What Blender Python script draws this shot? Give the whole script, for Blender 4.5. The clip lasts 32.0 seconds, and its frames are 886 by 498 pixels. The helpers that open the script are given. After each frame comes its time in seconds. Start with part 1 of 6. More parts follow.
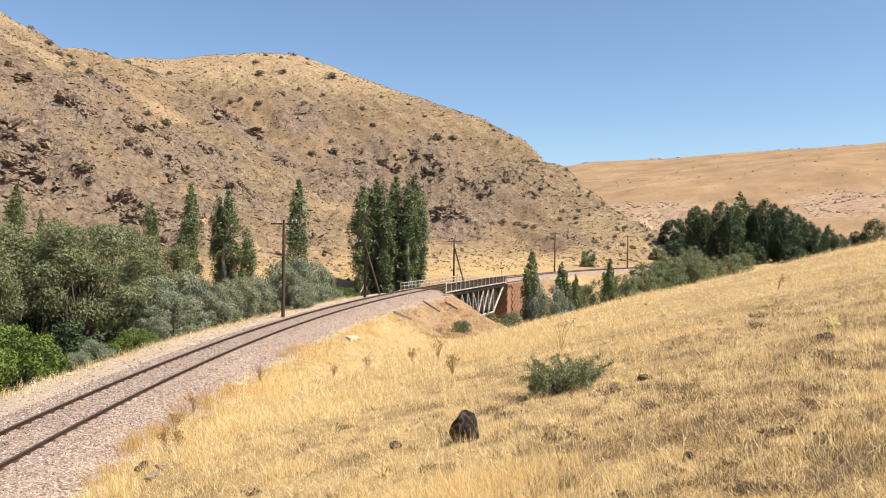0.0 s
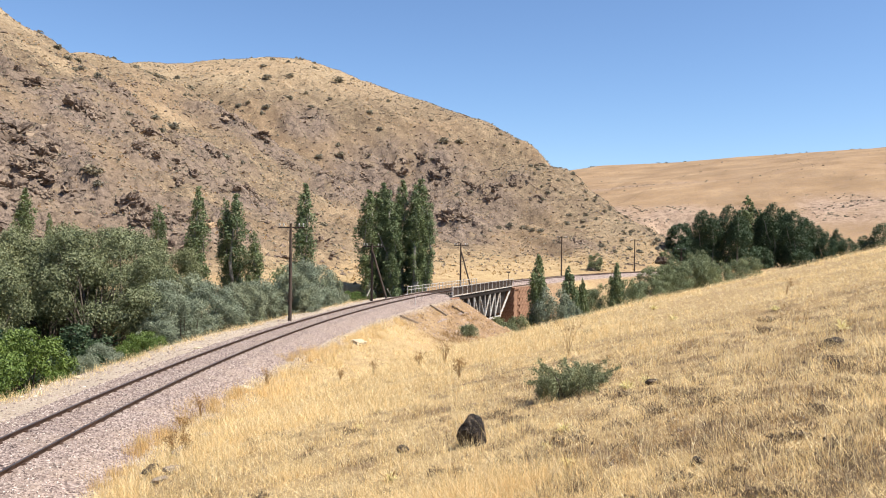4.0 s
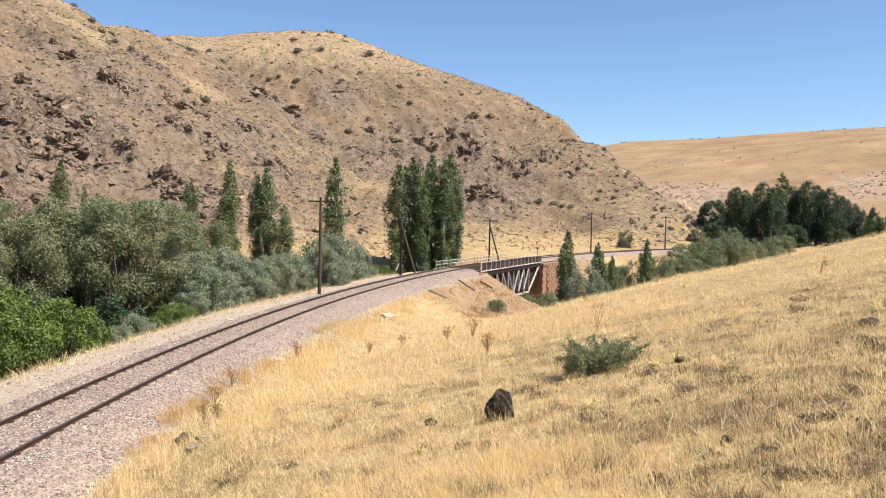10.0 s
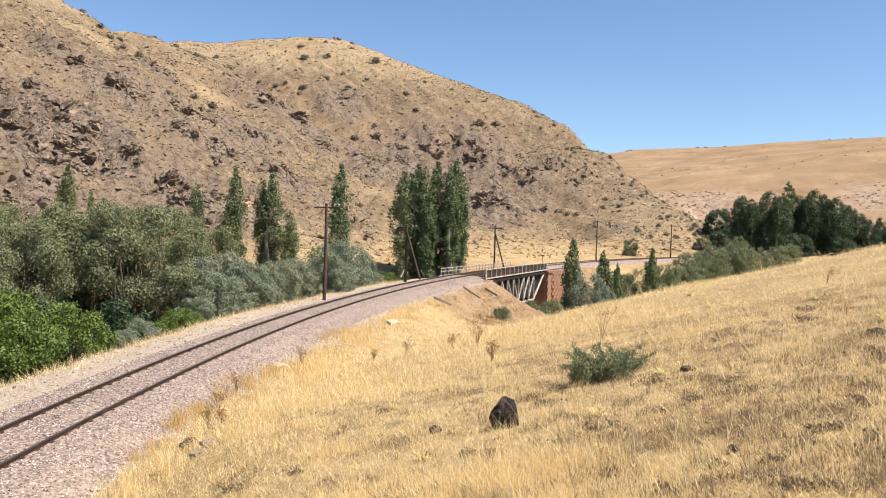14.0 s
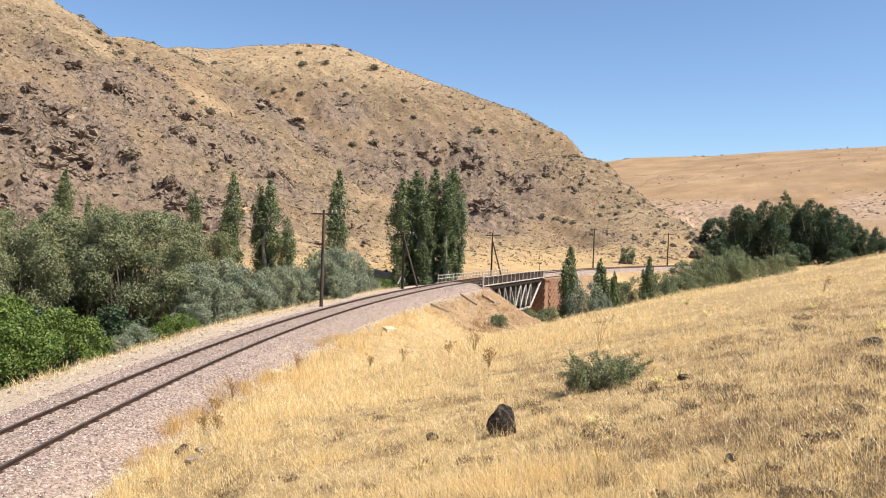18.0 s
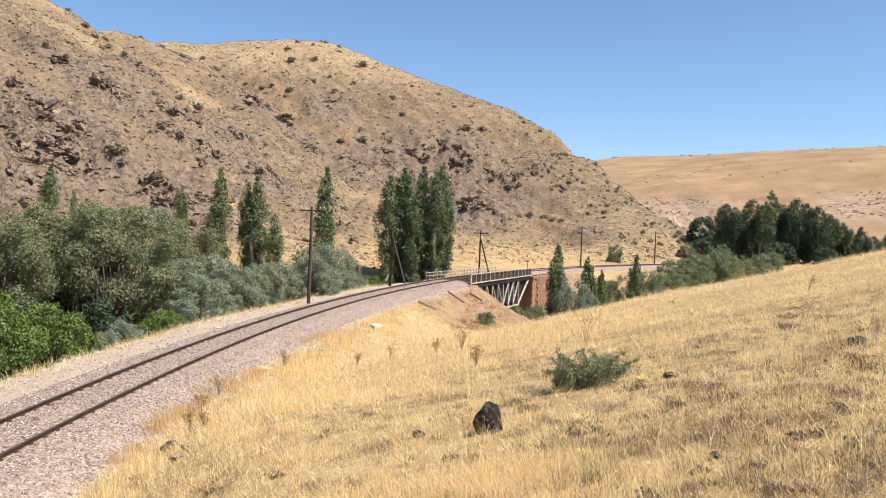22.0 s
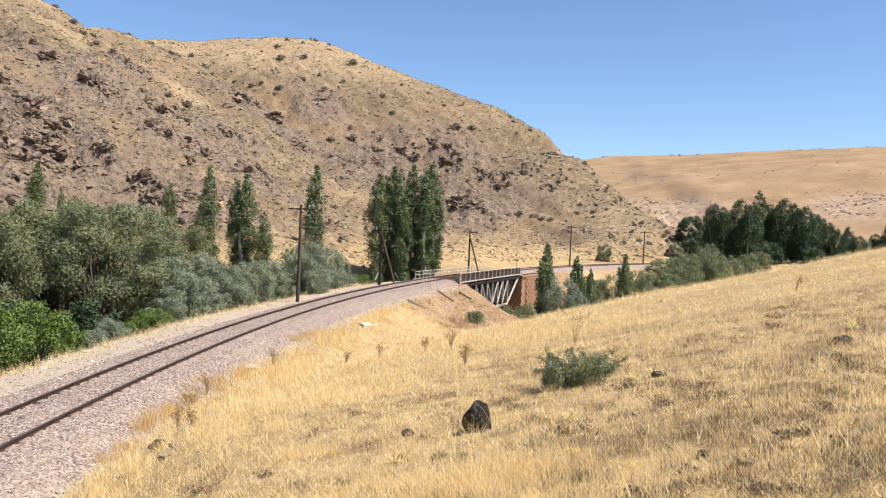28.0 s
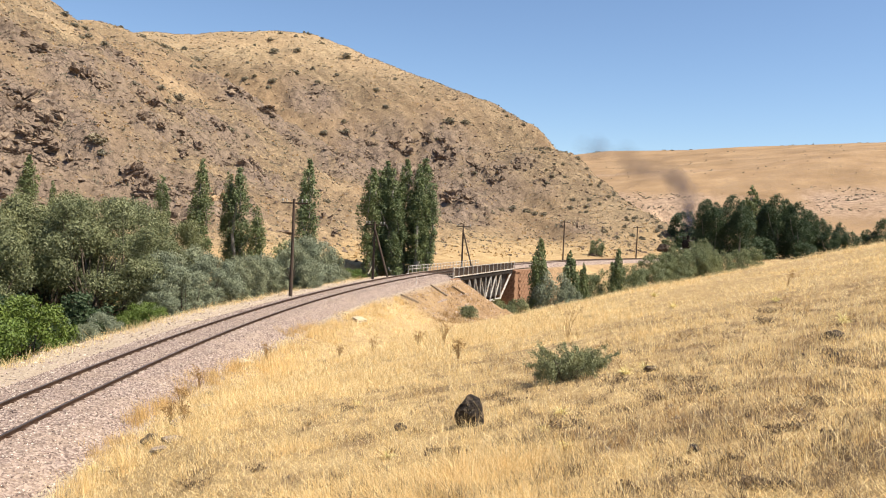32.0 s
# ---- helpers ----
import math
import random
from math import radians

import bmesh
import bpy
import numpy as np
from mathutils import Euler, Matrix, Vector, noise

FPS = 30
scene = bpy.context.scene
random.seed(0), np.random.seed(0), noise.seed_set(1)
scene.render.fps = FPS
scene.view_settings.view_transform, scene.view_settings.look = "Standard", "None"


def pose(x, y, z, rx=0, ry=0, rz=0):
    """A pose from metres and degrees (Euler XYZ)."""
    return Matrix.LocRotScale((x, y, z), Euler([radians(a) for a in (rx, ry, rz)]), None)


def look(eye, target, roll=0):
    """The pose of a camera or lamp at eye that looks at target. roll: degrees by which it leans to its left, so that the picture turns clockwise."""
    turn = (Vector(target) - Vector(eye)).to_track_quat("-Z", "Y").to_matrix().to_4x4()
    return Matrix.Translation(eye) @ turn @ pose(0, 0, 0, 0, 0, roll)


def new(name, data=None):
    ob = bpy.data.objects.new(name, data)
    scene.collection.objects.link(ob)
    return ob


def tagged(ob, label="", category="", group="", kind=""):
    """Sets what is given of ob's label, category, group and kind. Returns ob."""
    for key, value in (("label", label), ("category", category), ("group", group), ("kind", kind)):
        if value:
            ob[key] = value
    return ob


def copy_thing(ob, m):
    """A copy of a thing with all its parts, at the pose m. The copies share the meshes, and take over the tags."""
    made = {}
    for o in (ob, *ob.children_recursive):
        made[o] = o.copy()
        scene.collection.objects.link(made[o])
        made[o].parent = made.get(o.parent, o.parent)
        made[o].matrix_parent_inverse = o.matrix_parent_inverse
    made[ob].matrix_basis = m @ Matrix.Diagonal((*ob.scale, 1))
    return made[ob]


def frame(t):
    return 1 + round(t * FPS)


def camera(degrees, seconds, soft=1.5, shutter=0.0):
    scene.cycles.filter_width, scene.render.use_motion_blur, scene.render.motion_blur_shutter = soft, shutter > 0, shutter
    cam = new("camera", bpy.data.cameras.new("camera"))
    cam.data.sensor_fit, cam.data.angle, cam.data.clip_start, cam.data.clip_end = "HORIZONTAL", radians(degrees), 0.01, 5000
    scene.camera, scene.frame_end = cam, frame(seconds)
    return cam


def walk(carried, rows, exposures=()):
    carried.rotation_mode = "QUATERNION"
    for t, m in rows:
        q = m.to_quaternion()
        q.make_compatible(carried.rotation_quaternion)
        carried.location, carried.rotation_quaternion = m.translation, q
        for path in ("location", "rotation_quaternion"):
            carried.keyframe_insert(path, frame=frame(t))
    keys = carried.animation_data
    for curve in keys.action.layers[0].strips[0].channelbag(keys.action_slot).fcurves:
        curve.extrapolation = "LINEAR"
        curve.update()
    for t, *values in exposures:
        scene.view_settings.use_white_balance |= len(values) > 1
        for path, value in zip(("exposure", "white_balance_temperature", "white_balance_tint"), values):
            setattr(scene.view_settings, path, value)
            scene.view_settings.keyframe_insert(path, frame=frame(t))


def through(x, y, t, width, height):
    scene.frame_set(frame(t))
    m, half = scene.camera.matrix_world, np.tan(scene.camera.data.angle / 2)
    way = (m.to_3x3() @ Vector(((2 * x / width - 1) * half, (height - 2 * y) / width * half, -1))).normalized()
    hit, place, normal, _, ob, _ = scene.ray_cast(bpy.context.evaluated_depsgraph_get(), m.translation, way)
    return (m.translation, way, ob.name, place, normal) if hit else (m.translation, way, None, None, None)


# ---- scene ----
EYE = 5.05  # metres above the rail heads
cam = camera(57.5, 32.0, soft=1.05)
PATH = [
    (0.0, pose(0.028, 0, EYE, 89.127, -0.689, -2.824)),
    (0.5, pose(0.024, 0, EYE, 89.210, -0.659, -2.761)),
    (1.0, pose(0.027, 0, EYE, 89.398, -0.619, -2.607)),
    (1.5, pose(0.029, 0, EYE, 89.546, -0.681, -2.571)),
    (2.0, pose(0.032, 0, EYE, 89.581, -0.703, -2.564)),
    (2.5, pose(0.029, 0, EYE, 89.639, -0.722, -2.520)),
    (3.0, pose(0.025, 0, EYE, 89.679, -0.709, -2.533)),
    (3.5, pose(0.022, 0, EYE, 89.644, -0.737, -2.498)),
    (5.5, pose(0.009, 0, EYE, 88.027, -0.580, -1.673)),
    (6.0, pose(0.008, 0, EYE, 87.758, -0.643, -1.536)),
    (6.5, pose(-0.005, 0, EYE, 87.515, -0.797, -1.208)),
    (7.0, pose(-0.018, 0, EYE, 87.343, -0.909, -0.706)),
    (7.5, pose(-0.012, 0, EYE, 87.324, -0.967, -0.283)),
    (8.0, pose(-0.010, 0, EYE, 87.424, -1.029, -0.117)),
    (8.5, pose(0.002, 0, EYE, 87.525, -1.067, -0.085)),
    (9.0, pose(0.012, 0, EYE, 87.585, -1.095, -0.161)),
    (9.5, pose(0.010, 0, EYE, 87.566, -1.187, -0.256)),
    (10.0, pose(0.007, 0, EYE, 87.586, -1.252, -0.298)),
    (10.5, pose(-0.002, 0, EYE, 87.663, -1.340, -0.218)),
    (11.0, pose(-0.004, 0, EYE, 87.798, -1.492, -0.075)),
    (11.5, pose(0.002, 0, EYE, 87.923, -1.570, 0.059)),
    (12.0, pose(0.004, 0, EYE, 87.977, -1.555, 0.046)),
    (12.5, pose(0.003, 0, EYE, 87.989, -1.528, 0.038)),
    (13.0, pose(-0.000, 0, EYE, 88.001, -1.512, 0.053)),
    (13.5, pose(-0.003, 0, EYE, 88.025, -1.571, 0.076)),
    (14.0, pose(-0.001, 0, EYE, 88.069, -1.626, 0.076)),
    (14.5, pose(-0.006, 0, EYE, 88.147, -1.676, 0.033)),
    (16.5, pose(-0.005, 0, EYE, 88.405, -1.689, -0.012)),
    (17.0, pose(-0.011, 0, EYE, 88.483, -1.826, -0.031)),
    (17.5, pose(-0.016, 0, EYE, 88.542, -1.930, -0.029)),
    (18.0, pose(-0.013, 0, EYE, 88.574, -1.943, -0.123)),
    (18.5, pose(-0.014, 0, EYE, 88.593, -1.976, -0.220)),
    (19.0, pose(-0.009, 0, EYE, 88.555, -1.999, -0.291)),
    (19.5, pose(-0.008, 0, EYE, 88.329, -2.135, -0.548)),
    (20.0, pose(-0.015, 0, EYE, 88.234, -2.291, -0.709)),
    (20.5, pose(-0.013, 0, EYE, 88.199, -2.358, -0.726)),
    (21.0, pose(-0.007, 0, EYE, 88.246, -2.372, -0.776)),
    (21.5, pose(-0.006, 0, EYE, 88.373, -2.352, -0.859)),
    (22.0, pose(-0.005, 0, EYE, 88.424, -2.278, -0.961)),
    (22.5, pose(-0.012, 0, EYE, 88.446, -2.300, -0.980)),
    (23.0, pose(-0.013, 0, EYE, 88.494, -2.355, -0.953)),
    (23.5, pose(-0.007, 0, EYE, 88.571, -2.342, -1.046)),
    (24.0, pose(0.001, 0, EYE, 88.654, -2.270, -1.211)),
    (24.5, pose(-0.004, 0, EYE, 88.722, -2.282, -1.388)),
    (25.0, pose(-0.009, 0, EYE, 88.747, -2.327, -1.502)),
    (25.5, pose(-0.008, 0, EYE, 88.702, -2.448, -1.529)),
    (27.5, pose(-0.011, 0, EYE, 88.422, -2.494, -1.688)),
    (28.0, pose(-0.005, 0, EYE, 88.369, -2.465, -1.703)),
    (28.5, pose(-0.002, 0, EYE, 88.315, -2.431, -1.753)),
    (29.0, pose(-0.000, 0, EYE, 88.207, -2.368, -1.800)),
    (29.5, pose(0.000, 0, EYE, 88.143, -2.373, -1.888)),
    (30.0, pose(-0.003, 0, EYE, 88.102, -2.476, -1.895)),
    (30.5, pose(0.000, 0, EYE, 88.098, -2.555, -1.882)),
    (31.0, pose(0.004, 0, EYE, 88.068, -2.554, -1.942)),
    (31.5, pose(0.003, 0, EYE, 88.004, -2.500, -2.044)),
    (32.0, pose(-0.003, 0, EYE, 88.001, -2.598, -2.177)),
]
# the film's white balance warms at both ends
walk(cam, PATH, [(0.0, 0.83, 7050, 10), (1.6, 0.83, 6500, 10), (6.0, 0.83, 6350, 10), (10.0, 0.83, 6550, 10), (20.0, 0.83, 6650, 10), (25.0, 0.83, 6400, 10), (28.0, 0.83, 6450, 10), (30.0, 0.83, 6700, 10), (31.0, 0.83, 6550, 10), (32.0, 0.83, 7000, 10)])

# ---- light ----
SUN_EL, SUN_AZ = 57.0, 113.0  # degrees; azimuth from +y towards +x
world = bpy.data.worlds.new("world")
scene.world = world
world.use_nodes = True
wn = world.node_tree.nodes
sky = wn.new("ShaderNodeTexSky")
sky.sky_type = "NISHITA"
sky.sun_disc = False
sky.sun_elevation = radians(SUN_EL)
sky.sun_rotation = radians(SUN_AZ)
sky.altitude = 1300
sky.air_density = 1.0
sky.dust_density = 1.1
sky.ozone_density = 5.5
wn["Background"].inputs[1].default_value = 0.094
world.node_tree.links.new(sky.outputs[0], wn["Background"].inputs[0])
sun_data = bpy.data.lights.new("sun", "SUN")
sun_data.energy, sun_data.angle, sun_data.color = 5.0, radians(0.53), (1.0, 0.925, 0.80)
sun = new("sun", sun_data)
sun_from = Vector((math.sin(radians(SUN_AZ)) * math.cos(radians(SUN_EL)), math.cos(radians(SUN_AZ)) * math.cos(radians(SUN_EL)), math.sin(radians(SUN_EL))))
sun.matrix_world = look(sun_from * 200, (0, 0, 0))


# ---- materials ----
class Nodes:
    """A small helper to wire a procedural material."""

    def __init__(self, name, rough=0.9, metal=0.0, spec=0.3):
        self.mat = bpy.data.materials.new(name)
        self.mat.use_nodes = True
        self.tree = self.mat.node_tree
        self.bsdf = self.tree.nodes["Principled BSDF"]
        self.bsdf.inputs["Roughness"].default_value = rough
        self.bsdf.inputs["Metallic"].default_value = metal
        self.bsdf.inputs["Specular IOR Level"].default_value = spec
        self.coord = self.tree.nodes.new("ShaderNodeTexCoord").outputs["Object"]

    def put(self, kind, **values):
        n = self.tree.nodes.new(kind)
        for k, v in values.items():
            n.inputs[k].default_value = v
        return n

    def link(self, a, b):
        self.tree.links.new(a, b)

    def noise(self, scale, detail=4.0, rough=0.6, vec=None):
        n = self.put("ShaderNodeTexNoise", Scale=scale, Detail=detail, Roughness=rough)
        self.link(vec or self.coord, n.inputs["Vector"])
        return n.outputs["Fac"]

    def voronoi(self, scale, out="Distance", vec=None):
        n = self.put("ShaderNodeTexVoronoi", Scale=scale)
        self.link(vec or self.coord, n.inputs["Vector"])
        return n.outputs[out]

    def cracks(self, scale, wobble=0.5):
        """Distance to the joints of an irregular net."""
        w = self.put("ShaderNodeTexNoise", Scale=scale * 1.7, Detail=4.0, Roughness=0.6)
        self.link(self.coord, w.inputs["Vector"])
        k = self.put("ShaderNodeVectorMath")
        k.operation = "MULTIPLY_ADD"
        self.link(w.outputs["Color"], k.inputs[0])
        k.inputs[1].default_value = (wobble / scale,) * 3
        self.link(self.coord, k.inputs[2])
        n = self.put("ShaderNodeTexVoronoi", Scale=scale)
        n.feature = "DISTANCE_TO_EDGE"
        self.link(k.outputs[0], n.inputs["Vector"])
        return n.outputs["Distance"]

    def ramp(self, fac, stops):
        n = self.tree.nodes.new("ShaderNodeValToRGB")
        el = n.color_ramp.elements
        while len(el) < len(stops):
            el.new(0.5)
        for e, (p, c) in zip(el, stops):
            e.position, e.color = p, (*c, 1)
        self.link(fac, n.inputs["Fac"])
        return n.outputs["Color"]

    def mix(self, fac, a, b, kind="MIX"):
        n = self.tree.nodes.new("ShaderNodeMix")
        n.data_type, n.blend_type = "RGBA", kind
        for v, s in ((fac, n.inputs[0]), (a, n.inputs[6]), (b, n.inputs[7])):
            if isinstance(v, (int, float)):
                s.default_value = v
            elif isinstance(v, tuple):
                s.default_value = (*v, 1)
            else:
                self.link(v, s)
        return n.outputs[2]

    def span(self, fac, a, b, c=0.0, d=1.0):
        n = self.put("ShaderNodeMapRange", **{"From Min": a, "From Max": b, "To Min": c, "To Max": d})
        self.link(fac, n.inputs["Value"])
        return n.outputs["Result"]

    def attr(self, name):
        n = self.tree.nodes.new("ShaderNodeAttribute")
        n.attribute_name = name
        return n.outputs["Fac"]

    def island(self):
        return self.tree.nodes.new("ShaderNodeNewGeometry").outputs["Random Per Island"]

    def chance(self):
        return self.tree.nodes.new("ShaderNodeObjectInfo").outputs["Random"]

    def color(self, c):
        self.link(c, self.bsdf.inputs["Base Color"])
        return self

    def bump(self, height, strength=0.5, distance=0.05):
        n = self.put("ShaderNodeBump", Strength=strength, Distance=distance)
        self.link(height, n.inputs["Height"])
        self.link(n.outputs[0], self.bsdf.inputs["Normal"])
        return self


def dusty(name, dark, light, scale, rough=0.9, metal=0.0, fine=12.0, bump=0.4, depth=0.02, patina=None):
    """Two-scale mottled surface: broad stains and fine grain between two colours."""
    m = Nodes(name, rough, metal)
    broad = m.ramp(m.noise(scale, 3), [(0.3, dark), (0.7, light)])
    grain = m.noise(scale * fine, 5, 0.7)
    c = m.mix(m.span(grain, 0.35, 0.7, 0.0, 0.55), broad, tuple(v * 0.6 for v in dark))
    if patina:
        c = m.mix(m.span(m.noise(scale * 2.7, 4), 0.5, 0.68), c, patina)
    m.color(c)
    m.bump(grain, bump, depth)
    return m.mat


def thin(m, c, through):
    """Turns a material into a thin leaf or blade that lets some light through."""
    t = m.tree.nodes.new("ShaderNodeBsdfTranslucent")
    k = m.tree.nodes.new("ShaderNodeMixShader")
    k.inputs[0].default_value = through
    m.color(c)
    m.link(c, t.inputs["Color"])
    m.link(m.bsdf.outputs[0], k.inputs[1])
    m.link(t.outputs[0], k.inputs[2])
    m.link(k.outputs[0], m.tree.nodes["Material Output"].inputs["Surface"])
    return m.mat


def leaf_mat(name, dark, mid, light, rough=0.5, shine=0.3):
    m = Nodes(name, rough, 0.0, shine)
    c = m.ramp(m.island(), [(0.0, dark), (0.5, mid), (1.0, light)])
    c = m.mix(m.span(m.noise(0.6, 2), 0.35, 0.7, 0.0, 0.4), c, dark)
    warm = tuple(a * b for a, b in zip(mid, (1.45, 1.2, 0.85)))
    c = m.mix(m.span(m.chance(), 0.35, 1.0, 0.0, 0.25), c, warm)
    return thin(m, c, 0.26)


def straw_mat(name, tones, patch=0.4):
    m = Nodes(name, 0.7, 0.0, 0.25)
    c = m.ramp(m.island(), [(i / (len(tones) - 1), t) for i, t in enumerate(tones)])
    c = m.mix(m.span(m.noise(0.22, 3), 0.42, 0.66, 0.0, patch), c, tones[0])
    c = m.mix(m.span(m.noise(1.1, 4, 0.7), 0.52, 0.68, 0.0, 0.4), c, tuple(v * 0.7 for v in tones[0]))
    c = m.mix(m.span(m.noise(3.1, 3, 0.7), 0.52, 0.68, 0.0, 0.45), c, tones[-1])
    return thin(m, c, 0.5)


def ground_mat():
    m = Nodes("dry_ground", 0.95, 0.0, 0.1)
    big, mid, fine, grain = m.noise(0.03, 4, 0.6), m.noise(0.4, 5, 0.68), m.noise(2.6, 5, 0.75), m.noise(14.0, 4, 0.75)
    # dry grass carpet with trodden litter
    straw = m.ramp(mid, [(0.28, (0.351, 0.249, 0.126)), (0.5, (0.488, 0.356, 0.185)), (0.75, (0.605, 0.463, 0.259))])
    straw = m.mix(m.span(fine, 0.46, 0.66, 0.0, 0.7), straw, (0.25, 0.165, 0.085))
    straw = m.mix(m.span(grain, 0.5, 0.66, 0.0, 0.5), straw, (0.19, 0.13, 0.075))
    # bleached thin grass high on the slopes
    thin_straw = m.ramp(m.noise(0.85, 7, 0.78), [(0.3, (0.22, 0.166, 0.108)), (0.46, (0.375, 0.287, 0.182)), (0.58, (0.475, 0.37, 0.235)), (0.74, (0.58, 0.465, 0.31))])
    thin_straw = m.mix(m.span(m.noise(0.09, 5, 0.65), 0.48, 0.64, 0.0, 0.55), thin_straw, (0.30, 0.23, 0.15))
    straw = m.mix(m.attr("slope"), straw, thin_straw)
    # stony hillside soil with sparse straw and dark scrub
    soil = m.ramp(mid, [(0.25, (0.11, 0.083, 0.058)), (0.45, (0.19, 0.143, 0.096)), (0.60, (0.275, 0.207, 0.135)), (0.74, (0.385, 0.292, 0.185))])
    soil = m.mix(m.span(fine, 0.47, 0.62, 0.0, 0.75), soil, (0.125, 0.09, 0.065))
    soil = m.mix(m.span(m.voronoi(0.9), 0.32, 0.12, 0.0, 0.7), soil, (0.10, 0.085, 0.055))
    soil = m.mix(m.span(m.noise(1.6, 3, 0.6), 0.6, 0.7, 0.0, 0.7), soil, (0.42, 0.325, 0.20))
    soil = m.mix(m.span(m.noise(0.13, 5, 0.7), 0.5, 0.62, 0.0, 0.55), soil, (0.13, 0.094, 0.066))
    soil = m.mix(m.span(m.noise(0.22, 5, 0.75), 0.52, 0.64, 0.0, 0.5), soil, (0.335, 0.255, 0.165))
    soil = m.mix(m.span(m.noise(3.4, 5, 0.8), 0.53, 0.62, 0.0, 0.75), soil, (0.068, 0.052, 0.038))
    # bare rock
    rock = m.ramp(m.noise(0.72, 7, 0.78), [(0.3, (0.085, 0.065, 0.054)), (0.46, (0.165, 0.125, 0.10)), (0.58, (0.23, 0.175, 0.137)), (0.74, (0.34, 0.265, 0.20))])
    joints = m.mix(0.5, m.span(m.cracks(0.42), 0.0, 0.1), m.span(m.cracks(1.25), 0.0, 0.12))
    rock = m.mix(m.span(joints, 0.75, 0.3, 0.0, 0.85), rock, (0.045, 0.034, 0.028))
    rock = m.mix(m.span(m.noise(0.3, 5, 0.7), 0.55, 0.66, 0.0, 0.6), rock, (0.27, 0.20, 0.125))
    # pale gravelly verge
    grit = m.ramp(m.noise(9.0, 6, 0.75), [(0.3, (0.25, 0.19, 0.135)), (0.5, (0.44, 0.36, 0.28)), (0.75, (0.62, 0.53, 0.43))])
    earth = m.ramp(m.noise(1.3, 6, 0.7), [(0.3, (0.14, 0.085, 0.048)), (0.5, (0.275, 0.178, 0.10)), (0.75, (0.41, 0.285, 0.165))])
    earth = m.mix(m.span(m.noise(7.0, 4, 0.7), 0.5, 0.65, 0.0, 0.6), earth, (0.37, 0.275, 0.18))
    speck = m.ramp(m.noise(2.3, 7, 0.82), [(0.38, (0.52, 0.50, 0.50)), (0.47, (0.86, 0.85, 0.84)), (0.54, (1.08, 1.07, 1.05)), (0.64, (1.4, 1.4, 1.38))])
    c = m.mix(m.attr("stony"), straw, soil)
    c = m.mix(m.attr("slope"), c, m.mix(1.0, c, speck, "MULTIPLY"))
    c = m.mix(m.span(big, 0.42, 0.62, 0.0, 0.25), c, (0.33, 0.215, 0.125))
    bare = m.ramp(m.noise(6.0, 5, 0.75), [(0.3, (0.12, 0.082, 0.05)), (0.55, (0.25, 0.172, 0.10)), (0.8, (0.42, 0.305, 0.18))])
    tan = m.ramp(m.noise(0.042, 4.185, 0.544), [(0.3, (0.201, 0.130, 0.073)), (0.5, (0.281, 0.186, 0.107)), (0.72, (0.360, 0.248, 0.147))])
    tan = m.mix(m.span(m.noise(0.022, 6, 0.7), 0.5, 0.62, 0.0, 0.6), tan, (0.25, 0.175, 0.11))
    tan = m.mix(m.span(m.noise(0.3, 4, 0.7), 0.5, 0.62, 0.0, 0.6), tan, (0.24, 0.165, 0.115))
    # pinkish eroded ground under the far hill's ledge
    scar = m.ramp(m.noise(0.3, 7, 0.8), [(0.32, (0.135, 0.092, 0.072)), (0.47, (0.27, 0.19, 0.14)), (0.6, (0.40, 0.295, 0.215)), (0.75, (0.50, 0.40, 0.30))])
    tan = m.mix(m.attr("scar"), tan, scar)
    c = m.mix(m.attr("tan"), c, tan)
    c = m.mix(m.attr("bare"), c, bare)
    c = m.mix(m.attr("earth"), c, earth)
    c = m.mix(m.attr("rock"), c, rock)
    c = m.mix(m.attr("grit"), c, grit)
    m.color(c)
    m.bump(m.mix(0.5, m.mix(0.4, fine, grain), m.noise(0.9, 7, 0.75)), 1.0, 0.34)
    return m.mat


GROUND = ground_mat()
BALLAST = Nodes("ballast_bed", 0.9)
_v = BALLAST.voronoi(16.0, "Color")
BALLAST.color(BALLAST.mix(BALLAST.span(BALLAST.noise(0.7, 4), 0.45, 0.68, 0.0, 0.5), BALLAST.ramp(_v, [(0.15, (0.115, 0.082, 0.073)), (0.5, (0.27, 0.205, 0.178)), (0.85, (0.425, 0.345, 0.302))]), (0.34, 0.262, 0.205)))
BALLAST.bump(BALLAST.voronoi(16.0), 1.0, 0.05)
BALLAST = BALLAST.mat
STONE_CHIP = Nodes("ballast_stone", 0.85)
STONE_CHIP.color(STONE_CHIP.ramp(STONE_CHIP.island(), [(0.0, (0.105, 0.077, 0.069)), (0.35, (0.245, 0.183, 0.162)), (0.7, (0.38, 0.30, 0.264)), (1.0, (0.62, 0.545, 0.485))]))
STONE_CHIP = STONE_CHIP.mat
RAIL = dusty("rusty_rail", (0.06, 0.036, 0.026), (0.14, 0.082, 0.056), 3.0, 0.6, 0.5, 8)
RAIL_TOP = dusty("worn_rail_head", (0.16, 0.13, 0.115), (0.27, 0.235, 0.21), 2.0, 0.42, 0.9, 20, 0.1, 0.003)
SLEEPER = dusty("old_sleeper_timber", (0.07, 0.05, 0.038), (0.16, 0.12, 0.09), 2.5, 0.9, 0, 9)
TIMBER = dusty("pole_timber", (0.045, 0.032, 0.026), (0.11, 0.08, 0.062), 1.6, 0.9, 0, 14)
GREY_WOOD = dusty("weathered_plank", (0.20, 0.15, 0.11), (0.38, 0.30, 0.22), 3.0, 0.9, 0, 10)
